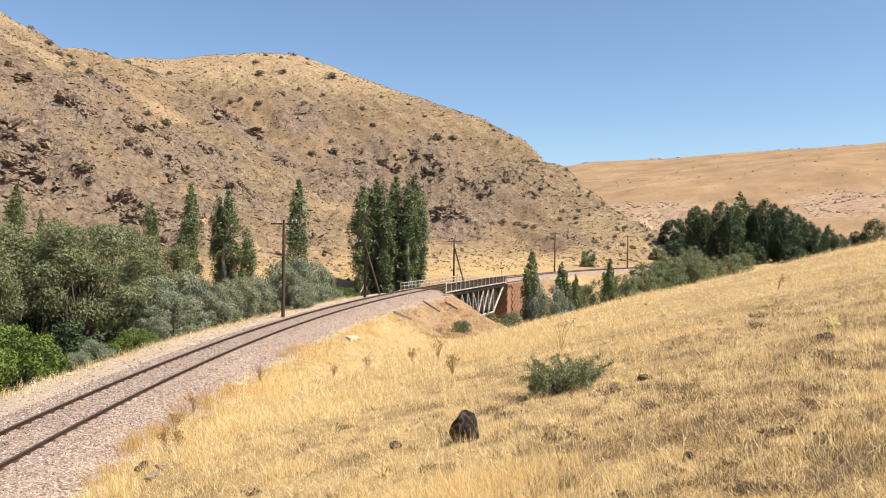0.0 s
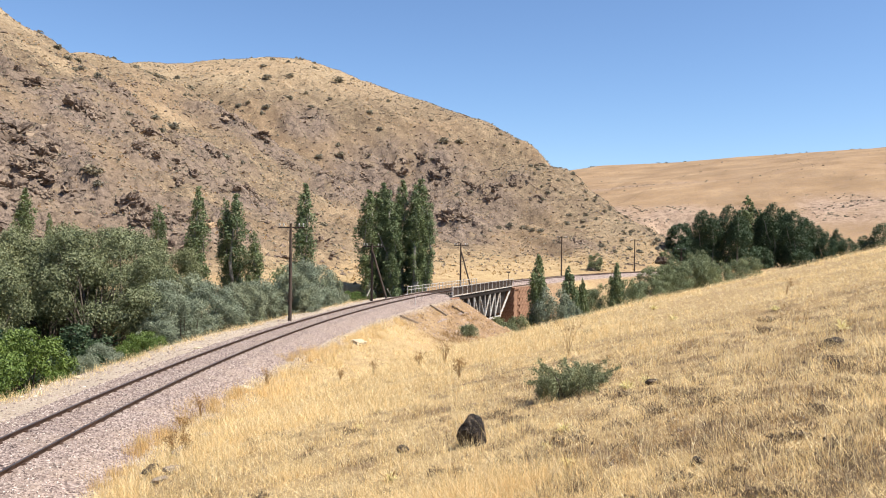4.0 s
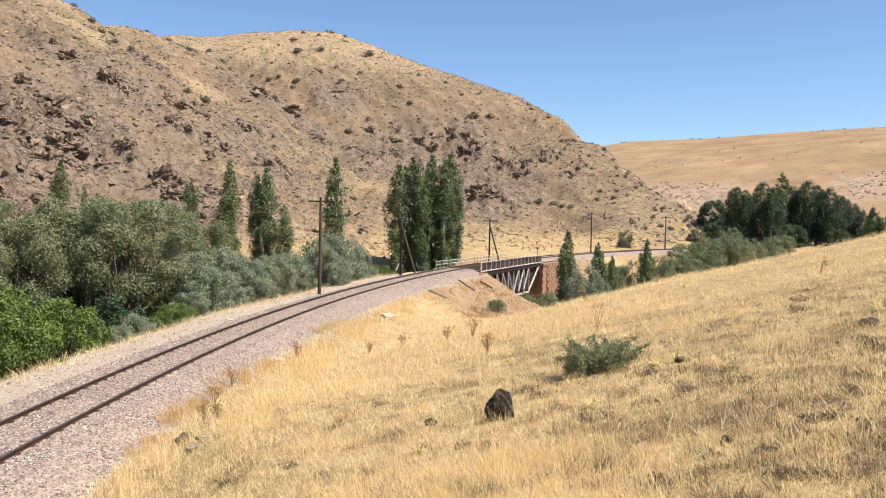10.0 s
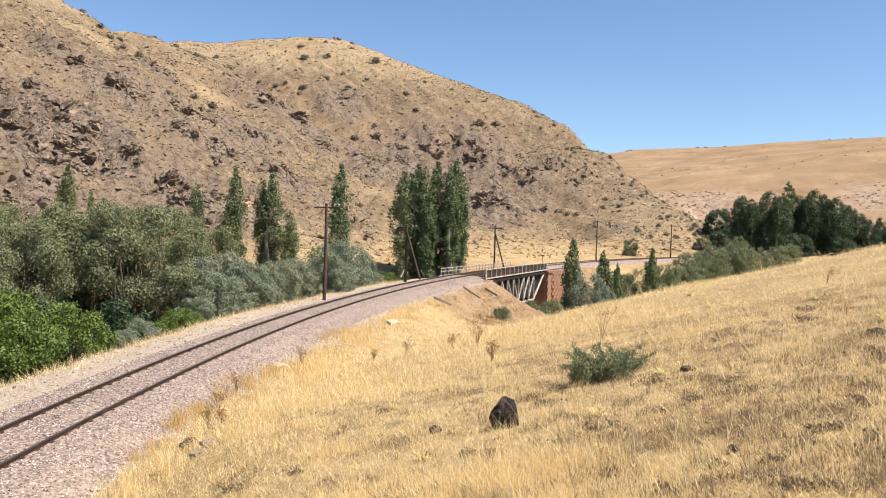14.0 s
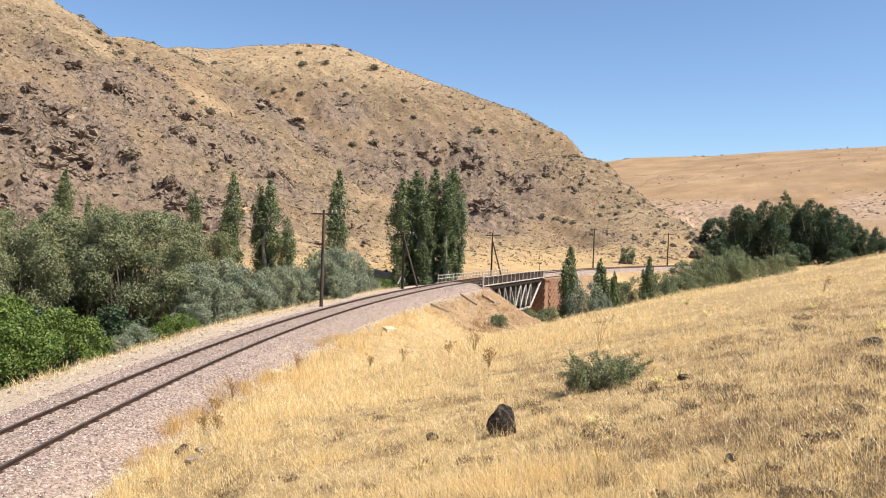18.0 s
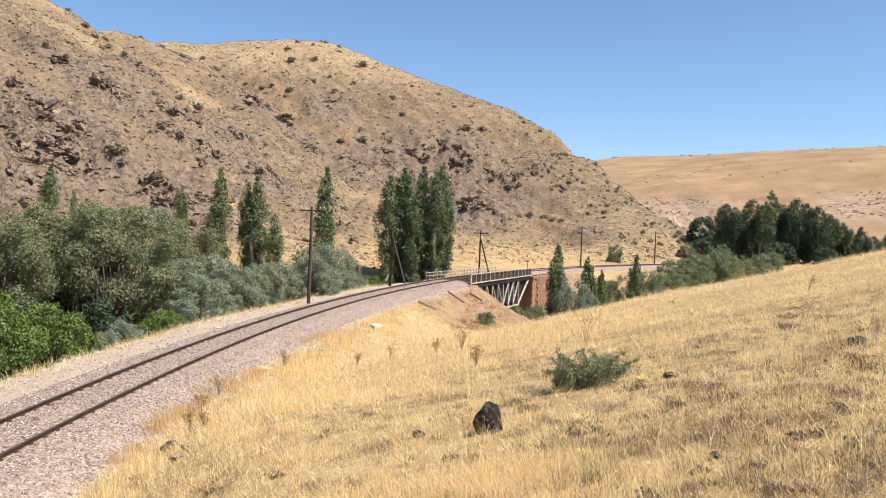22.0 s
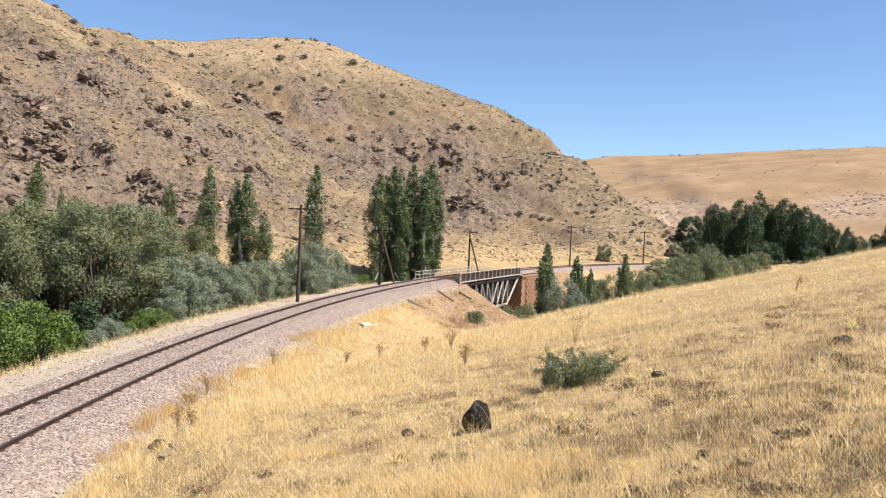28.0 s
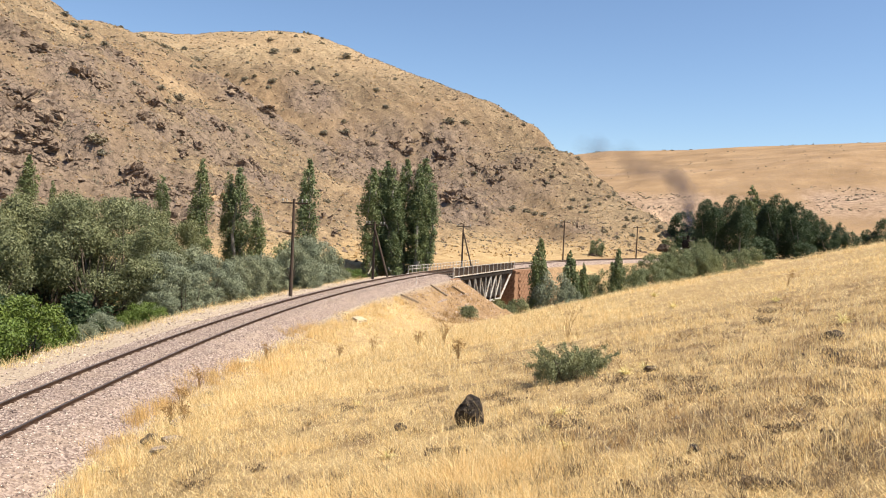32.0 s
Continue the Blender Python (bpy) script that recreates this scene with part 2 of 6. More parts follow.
PORCELAIN = dusty("white_porcelain", (0.62, 0.62, 0.6), (0.82, 0.82, 0.8), 20.0, 0.25, 0, 3, 0.05, 0.002)
PALE_STEEL = dusty("pale_painted_steel", (0.44, 0.43, 0.41), (0.66, 0.65, 0.62), 1.5, 0.6, 0.1, 9, 0.2, 0.01, patina=(0.30, 0.19, 0.12))
# rust on the marker post; stands in for shade on the far truss
RUST_SHADE_STEEL = dusty("brown_rust_and_shade_steel", (0.07, 0.035, 0.022), (0.17, 0.09, 0.055), 1.2, 0.8, 0.2, 9)
# near-black tone puts the shade under the bridge deck into the steel
DARK_STEEL = dusty("dark_underdeck_steel", (0.02, 0.017, 0.016), (0.055, 0.045, 0.04), 1.4, 0.7, 0.3, 9)
SOOT_PLATE = dusty("dark_weathered_plate", (0.035, 0.025, 0.02), (0.09, 0.062, 0.048), 1.2, 0.8, 0.2, 9)
RED_STONE = dusty("red_masonry", (0.215, 0.118, 0.075), (0.345, 0.195, 0.122), 1.3, 0.9, 0, 9, 0.6, 0.03, patina=(0.36, 0.225, 0.145))
BARK = dusty("bark", (0.07, 0.055, 0.043), (0.19, 0.155, 0.125), 4.0, 0.95, 0, 6, 0.8, 0.03)
PALE_BARK = dusty("pale_poplar_bark", (0.20, 0.18, 0.15), (0.42, 0.40, 0.36), 3.0, 0.9, 0, 6, 0.5, 0.02)
ROCK = dusty("brown_basalt", (0.14, 0.103, 0.081), (0.275, 0.205, 0.155), 0.5, 0.9, 0, 9, 1.0, 0.2, patina=(0.33, 0.25, 0.175))
PALE_ROCK = dusty("pale_ochre_rock", (0.36, 0.24, 0.14), (0.60, 0.45, 0.29), 0.9, 0.9, 0, 7, 0.9, 0.1)
DARK_ROCK = dusty("dark_lichened_stone", (0.026, 0.021, 0.018), (0.12, 0.09, 0.068), 6.0, 0.9, 0, 6, 1.0, 0.05, patina=(0.24, 0.175, 0.115))
BLACK_ROCK = dusty("black_mottled_stone", (0.016, 0.013, 0.012), (0.07, 0.054, 0.043), 7.0, 0.9, 0, 6, 1.0, 0.05, patina=(0.16, 0.12, 0.085))
SLAB = dusty("grey_bedded_stone", (0.23, 0.18, 0.135), (0.40, 0.325, 0.25), 4.0, 0.9, 0, 7, 0.8, 0.03)
LIME = dusty("pale_limestone", (0.42, 0.34, 0.235), (0.62, 0.52, 0.37), 4.0, 0.9, 0, 6, 0.6, 0.02)
WILLOW = leaf_mat("willow_leaves", (0.098, 0.116, 0.056), (0.182, 0.205, 0.104), (0.285, 0.307, 0.176))
OLEASTER = leaf_mat("silvery_leaves", (0.130, 0.160, 0.108), (0.222, 0.258, 0.178), (0.325, 0.358, 0.262))
POPLAR = leaf_mat("poplar_leaves", (0.075, 0.105, 0.048), (0.142, 0.188, 0.088), (0.245, 0.295, 0.15))
VALLEY = leaf_mat("olive_valley_leaves", (0.095, 0.122, 0.06), (0.17, 0.205, 0.105), (0.26, 0.29, 0.16))
GREEN_BUSH = leaf_mat("bright_green_leaves", (0.055, 0.090, 0.018), (0.108, 0.165, 0.034), (0.175, 0.245, 0.062))
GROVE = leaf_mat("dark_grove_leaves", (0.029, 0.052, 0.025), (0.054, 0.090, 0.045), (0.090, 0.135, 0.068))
SAGE = leaf_mat("grey_brown_scrub", (0.15, 0.137, 0.10), (0.24, 0.22, 0.165), (0.34, 0.31, 0.235), 0.8)
THORN = leaf_mat("olive_thorn_leaves", (0.115, 0.135, 0.066), (0.205, 0.23, 0.12), (0.33, 0.35, 0.205))
STRAW = straw_mat("golden_straw", [(0.50, 0.345, 0.155), (0.83, 0.615, 0.30), (0.95, 0.765, 0.43), (0.98, 0.875, 0.59)], 0.1)
BROWN_STRAW = straw_mat("brown_dry_weed", [(0.27, 0.165, 0.075), (0.43, 0.28, 0.13), (0.60, 0.42, 0.20)])
RUST_STRAW = straw_mat("rusty_gold_straw", [(0.48, 0.315, 0.13), (0.70, 0.49, 0.21), (0.88, 0.67, 0.35)])
DARK_WEED = straw_mat("dark_withered_weed", [(0.105, 0.075, 0.054), (0.21, 0.155, 0.105), (0.40, 0.305, 0.20)])
PALE_THISTLE = straw_mat("pale_thistle", [(0.60, 0.52, 0.20), (0.80, 0.70, 0.36), (0.93, 0.85, 0.56)])


# ---- mesh helpers ----
def mesh_np(name, verts, faces, mat, smooth=False):
    """A mesh from an (n, 3) array and an (m, k) array of corner indices, all faces with k corners."""
    verts, faces = np.asarray(verts, np.float32), np.asarray(faces, np.int32)
    me = bpy.data.meshes.new(name)
    k = faces.shape[1]
    me.vertices.add(len(verts))
    me.vertices.foreach_set("co", verts.ravel())
    me.loops.add(faces.size)
    me.loops.foreach_set("vertex_index", faces.ravel())
    me.polygons.add(len(faces))
    me.polygons.foreach_set("loop_start", np.arange(0, faces.size, k, dtype=np.int32))
    if smooth:
        me.polygons.foreach_set("use_smooth", np.ones(len(faces), bool))
    me.update(calc_edges=True)
    if not smooth:
        me.shade_flat()
    me.materials.append(mat)
    return me


def mesh_bm(name, bm, mat, smooth=False):
    me = bpy.data.meshes.new(name)
    bm.to_mesh(me)
    bm.free()
    me.materials.append(mat)
    if smooth:
        me.polygons.foreach_set("use_smooth", np.ones(len(me.polygons), bool))
    return me


def part(name, data, parent, label="", at=None):
    """Links a mesh as one part under a thing or another part."""
    ob = new(name, data)
    ob.parent = parent
    if at is not None:
        ob.matrix_basis = at
    if label:
        ob["label"] = label
    return ob


def thing(name, at, label, category, group="", kind=""):
    ob = new(name)
    ob.empty_display_size = 0.3
    ob.matrix_basis = at
    return tagged(ob, label, category, group, kind)


def box_bm(bm, size, at=None, bevel=0.0):
    r = bmesh.ops.create_cube(bm, size=1.0)
    m = (at or Matrix()) @ Matrix.Diagonal((*size, 1))
    bmesh.ops.transform(bm, matrix=m, verts=r["verts"])
    if bevel:
        es = list({e for v in r["verts"] for e in v.link_edges})
        bmesh.ops.bevel(bm, geom=es, offset=bevel, segments=1, affect="EDGES")


def box_mesh(name, size, mat, at=None, bevel=0.0):
    bm = bmesh.new()
    box_bm(bm, size, at, bevel)
    return mesh_bm(name, bm, mat)


def tube_np(points, radii, sides=6):
    """A tapered tube along points: (verts, quads)."""
    pts, rad = np.asarray(points, float), np.asarray(radii, float)
    n = len(pts)
    d = np.gradient(pts, axis=0)
    d /= np.linalg.norm(d, axis=1, keepdims=True) + 1e-9
    ref = np.where(np.abs(d[:, 2:3]) < 0.9, [[0, 0, 1.0]], [[1.0, 0, 0]])
    u = np.cross(d, ref)
    u /= np.linalg.norm(u, axis=1, keepdims=True) + 1e-9
    w = np.cross(d, u)
    a = np.linspace(0, 2 * np.pi, sides, endpoint=False)
    v = pts[:, None] + rad[:, None, None] * (np.cos(a)[None, :, None] * u[:, None] + np.sin(a)[None, :, None] * w[:, None])
    i = np.arange(n - 1)[:, None] * sides + np.arange(sides)[None]
    j = np.arange(n - 1)[:, None] * sides + (np.arange(sides)[None] + 1) % sides
    q = np.stack([i, j, j + sides, i + sides], -1).reshape(-1, 4)
    return v.reshape(-1, 3), q


def join_np(pieces):
    vs, fs, k = [], [], 0
    for v, f in pieces:
        vs.append(v)
        fs.append(np.asarray(f) + k)
        k += len(v)
    return np.concatenate(vs), np.concatenate(fs)


def beam_mesh(name, a, b, w, h, mat):
    """A rectangular bar from a to b, w wide and h high."""
    a, b = Vector(a), Vector(b)
    m = look(a, b)
    bm = bmesh.new()
    box_bm(bm, (w, h, (b - a).length), Matrix.Translation((a + b) / 2) @ m.to_3x3().to_4x4(), min(w, h) * 0.08)
    return mesh_bm(name, bm, mat)


def leaves_np(centers, size, rng, normals=None, long=1.6, droop=0.0):
    """Folded rhombic leaves: (verts, quads)."""
    n = len(centers)
    d = rng.normal(size=(n, 3))
    if normals is not None:
        d = d * 0.5 + normals
    d /= np.linalg.norm(d, axis=1, keepdims=True) + 1e-9
    t = rng.normal(size=(n, 3))
    t[:, 2] -= droop
    t -= (t * d).sum(1, keepdims=True) * d
    t /= np.linalg.norm(t, axis=1, keepdims=True) + 1e-9
    b = np.cross(d, t)
    s = (size * rng.uniform(0.6, 1.35, n))[:, None]
    v = np.stack([centers - t * s * long * 0.5, centers + b * s * 0.5 + d * s * 0.12, centers + t * s * long * 0.5, centers - b * s * 0.5 + d * s * 0.12], 1)
    return v.reshape(-1, 3), np.arange(4 * n).reshape(n, 4)


# ---- value noise on arrays ----
def _hash(ix, iy, seed):
    h = (ix.astype(np.int64) * 374761393 + iy.astype(np.int64) * 668265263 + seed * 974711) & 0x7FFFFFFF
    h = ((h ^ (h >> 13)) * 1274126177) & 0x7FFFFFFF
    return ((h ^ (h >> 16)) & 0xFFFF) / 65535.0


def vnoise(x, y, seed=0):
    ix, iy = np.floor(x), np.floor(y)
    fx, fy = x - ix, y - iy
    fx, fy = fx * fx * (3 - 2 * fx), fy * fy * (3 - 2 * fy)
    a, b = _hash(ix, iy, seed), _hash(ix + 1, iy, seed)
    c, d = _hash(ix, iy + 1, seed), _hash(ix + 1, iy + 1, seed)
    return (a + (b - a) * fx) * (1 - fy) + (c + (d - c) * fx) * fy - 0.5


def fbm(x, y, scale, octaves=4, seed=0, gain=0.5, ridged=False):
    out, amp, f = np.zeros(np.shape(x)), 1.0, 1.0 / scale
    for o in range(octaves):
        v = vnoise(x * f + 17.3 * o, y * f - 9.1 * o, seed + o)
        out = out + amp * (0.25 - np.abs(v) if ridged else v)
        amp, f = amp * gain, f * 2.03
    return out


def step(x, a, b):
    t = np.clip((x - a) / (b - a), 0, 1)
    return t * t * (3 - 2 * t)


# ---- the railway line: straight, a right-hand curve, then a left-hand one ----
def line_table():
    ds, x, y, h = 0.5, -9.4, 18.0, radians(1.0)
    s, rows = 0.0, []
    while s < 430:
        rows.append((s, x, y, h))
        turn = 1 / 185 if s < 138.8 else (-1 / 160 if s < 217 else 0.0)
        h += turn * ds
        x, y, s = x + math.sin(h) * ds, y + math.cos(h) * ds, s + ds
    back = [(-d, -9.4 - math.sin(radians(1)) * d, 18.0 - math.cos(radians(1)) * d, radians(1)) for d in np.arange(120, 0, -0.5)]
    return np.array(back + rows)


LINE = line_table()
BRIDGE = (62.7, 82.2)  # stretch of the line carried by the bridge


def on_line(s, n=0.0):
    """x, y, heading at s metres along the line and n metres to its right."""
    x, y, h = (np.interp(s, LINE[:, 0], LINE[:, i]) for i in (1, 2, 3))
    return x + np.cos(h) * n, y - np.sin(h) * n, h


def to_line(x, y):
    """The nearest stretch s and the offset n to the right, for arrays."""
    s, n = np.zeros(x.shape), np.full(x.shape, 1e3)
    tab = LINE[::4]
    for k in range(0, len(x), 20000):
        dx, dy = x[k:k + 20000, None] - tab[None, :, 1], y[k:k + 20000, None] - tab[None, :, 2]
        i = np.argmin(dx * dx + dy * dy, 1)
        r = np.arange(len(i))
        h = tab[i, 3]
        s[k:k + 20000] = tab[i, 0] + dx[r, i] * np.sin(h) + dy[r, i] * np.cos(h)
        n[k:k + 20000] = dx[r, i] * np.cos(h) - dy[r, i] * np.sin(h)
    return s, n


def to_polyline(x, y, pts):
    """Distance to a polyline of (x, y, z) points and the z there."""
    best, zb = np.full(x.shape, 1e9), np.zeros(x.shape)
    for a, b in zip(pts[:-1], pts[1:]):
        ex, ey = b[0] - a[0], b[1] - a[1]
        t = np.clip(((x - a[0]) * ex + (y - a[1]) * ey) / (ex * ex + ey * ey), 0, 1)
        d = np.hypot(x - a[0] - t * ex, y - a[1] - t * ey)
        m = d < best
        best, zb = np.where(m, d, best), np.where(m, a[2] + t * (b[2] - a[2]), zb)
    return best, zb


def spot(az, dist):
    """Plan position of a bearing in degrees and a distance."""
    return math.sin(radians(az)) * dist, math.cos(radians(az)) * dist


# crest lines as (bearing, distance, slope above eye level)
def crest(rows):
    return [(*spot(a, d), EYE + d * e) for a, d, e in rows]


CREST_A = crest([(-75, 260, 0.45), (-50, 225, 0.42), (-36, 212, 0.335), (-28.9, 212, 0.2729), (-25.0, 216, 0.2339), (-22.9, 220, 0.2005), (-22.0, 225, 0.2192), (-20.4, 236, 0.208), (-17.5, 262, 0.196)])
CREST_B = crest([(-22, 330, 0.185), (-17.5, 290, 0.21), (-15.3, 285, 0.2102), (-13.1, 284, 0.2178), (-9.2, 280, 0.2251), (-7.4, 278, 0.2257), (-5.2, 272, 0.2161), (-3.4, 268, 0.2048), (0.6, 258, 0.1836), (4.6, 248, 0.1617), (7.6, 239, 0.1349), (8.5, 234, 0.1051), (10.6, 225, 0.0999), (12.2, 220, 0.0738), (13.7, 214, 0.051), (15.2, 208, 0.0373), (16.5, 203, 0.02), (17.9, 197, -0.0008), (18.7, 193, -0.0279), (19.5, 188, -0.0479)])
CREST_FAR = crest([(-40, 1300, 0.09), (0, 900, 0.085), (11, 820, 0.0830), (12.5, 815, 0.0862), (14.4, 808, 0.0915), (16.2, 800, 0.0925), (19.6, 790, 0.0945), (23, 780, 0.0990), (26.3, 770, 0.1012), (30, 760, 0.1035), (45, 800, 0.12), (80, 900, 0.13)])
CREEK = [(-60, -40, 0), (-38, 0, 0), (-30, 20, 0), (-25, 40, 0), (-20, 60, 0), (-14, 78, 0), (-4, 89, 0), (5.2, 87.2, 0), (12.5, 86.5, 0), (22, 83, 0), (34, 90, 0), (48, 108, 0), (70, 135, 0), (110, 170, 0), (180, 230, 0)]
# outcrops: plan x, y, radius, strength; those of the near spur, then those of the main slope
SPUR_ROCKS = [
    (-56.5, 143.2, 6.5, 1.0), (-56.1, 120.1, 8.5, 1.0), (-52.4, 115.5, 6.0, 0.9), (-61.7, 115.6, 4.0, 0.7), (-64.8, 124.8, 4.0, 0.6), (-68.5, 145.4, 5.0, 0.5),
    (-59.9, 165.4, 4.5, 0.8), (-50.4, 153.2, 5.0, 0.5), (-44.9, 139.6, 5.0, 0.9), (-53.8, 111.6, 7.0, 0.9), (-47.8, 112.2, 6.0, 0.8), (-37.9, 115.5, 7.0, 1.0),
    (-39.9, 142.7, 5.5, 0.9), (-51.9, 97.9, 5.5, 0.9), (-51.4, 103.1, 4.5, 0.8), (-33.8, 111.1, 6.0, 0.9), (-31.8, 119.9, 5.0, 0.9), (-28.7, 120.9, 4.0, 0.9), (-46.7, 93.0, 4.0, 0.6)]
SLOPE_ROCKS = [
    (-43.6, 200.1, 7.0, 1.0), (-37.4, 198.6, 6.5, 1.0), (-38.5, 161.6, 5.0, 0.8), (-28.6, 223.2, 5.0, 0.9), (-29.8, 146.9, 5.5, 0.8), (-29.7, 192.0, 5.0, 0.7),
    (-18.4, 192.9, 6.0, 0.7), (-12.2, 212.4, 6.0, 0.7), (-10.9, 192.5, 6.0, 0.7), (7.9, 215.4, 8.0, 1.0), (10.9, 198.2, 8.0, 1.0), (2.7, 207.8, 6.0, 0.9), (15.2, 210.5, 6.0, 0.9),
    (21.4, 206.9, 5.5, 0.7), (-3.4, 216.1, 6.0, 0.7), (27.8, 211.6, 5.0, 0.5), (33.0, 207.0, 4.5, 0.5), (2.7, 219.5, 5.0, 0.7), (-16.9, 185.1, 4.5, 0.7), (38.7, 184.7, 4.0, 0.5), (35.2, 151.9, 3.0, 0.5), (44.7, 159.3, 3.0, 0.6)]
OUTCROPS = SPUR_ROCKS + SLOPE_ROCKS


def natural(x, y):
    """Ground before the railway was laid, and how rocky or stony it is."""
    r = np.hypot(x, y)
    plane = 3.5 + 0.245 * x - 0.117 * y + 0.16 * fbm(x, y, 6.0, 3, 3) + 0.5 * fbm(x, y, 22.0, 2, 5) * step(r, 4, 20)
    edge = 48 + 6 * fbm(x, y, 30.0, 2, 8)
    plane = plane - 0.0045 * np.maximum(0, y - edge) ** 2
    plane = np.minimum(plane, 45)
    hills, near_top = np.full(x.shape, -90.0), np.full(x.shape, 1e3)
    for pts, slope, top in ((CREST_A, 0.62, 12.0), (CREST_B, 0.52, 14.0)):
        # the far side falls away more steeply
        beyond = r - np.interp(np.arctan2(x, y), [math.atan2(p[0], p[1]) for p in pts], [math.hypot(p[0], p[1]) for p in pts])
        fall = slope + 0.75 * step(beyond, -2, 12)
        d, zc, total = np.full(x.shape, 1e9), np.zeros(x.shape), np.zeros(x.shape)
        for a, b in zip(pts[:-1], pts[1:]):
            da, za = to_polyline(x, y, (a, b))
            w = 1 / (da * da + 6.0) ** 3
            d, zc, total = np.minimum(d, da), zc + w * za, total + w
        hills = np.maximum(hills, zc / total - fall * (np.sqrt(d * d + top * top) - top))
        near_top = np.minimum(near_top, d)
    foot = 14.0
    apron = np.where(hills < foot, foot * np.exp(np.minimum(0, (hills - foot)) / foot), hills)
    on = step(apron, 0.8, 6.0)
    floor = -2.6 - 3.2 * step(x, 3, 8) * step(y, 58, 68) * step(-y, -112, -96) + 0.5 * fbm(x, y, 14.0, 3, 21) + 0.02 * np.maximum(0, r - 320)
    rocky = np.zeros(x.shape)
    for ox, oy, orad, k in OUTCROPS:
        g = k * np.exp(-(((x - ox) ** 2 + (y - oy) ** 2) / (2.7 * orad * orad)))
        rocky = np.maximum(rocky, g)
    crag = np.clip(rocky * 1.15 + 0.75 * fbm(x, y, 8.0, 3, 53), 0, 1) * step(rocky, 0.1, 0.4)
    lumps = 3.0 * fbm(x, y, 46.0, 3, 31) + 2.2 * fbm(x, y, 12.0, 4, 37) + 0.9 * fbm(x, y, 3.2, 3, 39) + 2.4 * fbm(x + 0.6 * y, y, 10.0, 4, 43, 0.6, True)
    lumps = lumps * (0.12 + 0.88 * step(near_top, 4, 34)) + 0.9 * fbm(x - 0.4 * y, y, 2.2, 3, 44, 0.6, True) * step(near_top, 10, 50)
    rise = apron + on * (lumps + crag * (0.6 + 4.0 * fbm(x, y, 7.5, 5, 61, 0.6, True)))
    z = np.maximum(plane, floor + rise)
    dc, _ = to_polyline(x, y, CREEK)
    depth = -4.0 - 2.6 * step(y, 60, 80)
    z = np.where(r < 230, np.minimum(z, depth + 0.85 * np.maximum(0, dc - 3.6) + 0.3 * fbm(x, y, 3.0, 2, 4)), z)
    m = np.clip(fbm(x, y, 34.0, 4, 41) * 2.2 + 0.35, 0, 1)
    stony = on * np.clip(0.92 + 0.5 * m + 1.1 * rocky - 0.5 * step(fbm(x, y, 24.0, 3, 47), 0.1, 0.3), 0, 1) * (1 - 0.55 * step(apron, 42, 60))
    dfar, zf = to_polyline(x, y, CREST_FAR)
    far = zf - 0.24 * (np.sqrt(dfar ** 2 + 90.0 ** 2) - 90.0) + 9.0 * fbm(x, y, 160.0, 4, 71) * step(dfar, 10, 200)
    far = far + step(r, 380, 400) * step(-r, -480, -470) * 1.5 * fbm(x, y, 9.0, 4, 88, 0.6, True)
    far = np.where(r > 300, far, -50)
    fo = step(far - z, -2, 4)
    z = np.maximum(z, far)
    stony = np.maximum(stony * (1 - fo), fo * np.clip(0.68 + 0.35 * fbm(x, y, 90.0, 3, 85) + 1.0 * fbm(x, y, 60.0, 4, 81) * step(dfar, 80, 240), 0, 1))
    return z, on * crag * (1 - fo), stony


def terrain(x, y):
    z, rocky, stony = natural(x, y)
    s, n = to_line(x, y)
    a = np.abs(n)
    verge = np.where(n < 0, 5.2, 2.9)
    # gentle made ground beside the near stretch, steeper banks towards the bridge
    steep = step(s, 22, 52)
    bank = np.where(n < 0, 0.75, 0.10 + 0.45 * steep)
    fill = -0.52 - 0.05 * np.maximum(0, a - 2.0) - np.maximum(0, a - verge) * bank - 0.5 * np.maximum(0, a - 13)
    end = np.where(s < BRIDGE[1] + 0.4, np.maximum(0, s - BRIDGE[0]), 0)
    cone = -0.75 - 1.0 * end - 0.5 * np.maximum(0, a - verge)
    fill = np.where(end > 0, cone, fill)
    # the far bank is held by the abutment's splayed wings
    behind = np.maximum(0, s - BRIDGE[1])
    fill = np.where((s > BRIDGE[1] - 12) & (a > 1.6 + 0.34 * behind) & (behind < 6.0) & (a < 16), -9.0, fill)
    gap = step(end, 0.0, 0.6)
    filled = np.maximum(z, fill + 0.12 * fbm(x, y, 2.5, 3, 66) * step(a, 2.5, 5))
    cut = -0.52 + np.where((n < 0) & (s > 110), 0.52 + 0.9 * step(s, 110, 150), 0.52) * np.maximum(0, a - verge)
    z2 = np.minimum(filled, np.maximum(cut, fill))
    k = step(-a, -40, -30) * step(-s, -425, -410)
    grit = step(-a, -verge - np.where(n < 0, 1.1, 0.5), -verge + 0.3) * (1 - gap) * k
    mid = 0.5 * (BRIDGE[0] + BRIDGE[1])
    earth = k * step(-np.abs(s - mid), -36, -22) * step(-a, -16, -7) * (0.95 + 0.8 * fbm(x, y, 4.0, 3, 91))
    far_bank = step(s, 82, 92) * step(-s, -230, -180) * k
    grit = grit * (1 - 0.8 * far_bank)
    earth = np.maximum(earth, far_bank * step(-a, -14, -4) * (0.55 + 0.8 * fbm(x, y, 5.0, 3, 92)))
    return z + (z2 - z) * k, rocky, stony * (1 - 0.6 * k * step(-a, -12, -6)), grit, np.clip(earth, 0, 1)


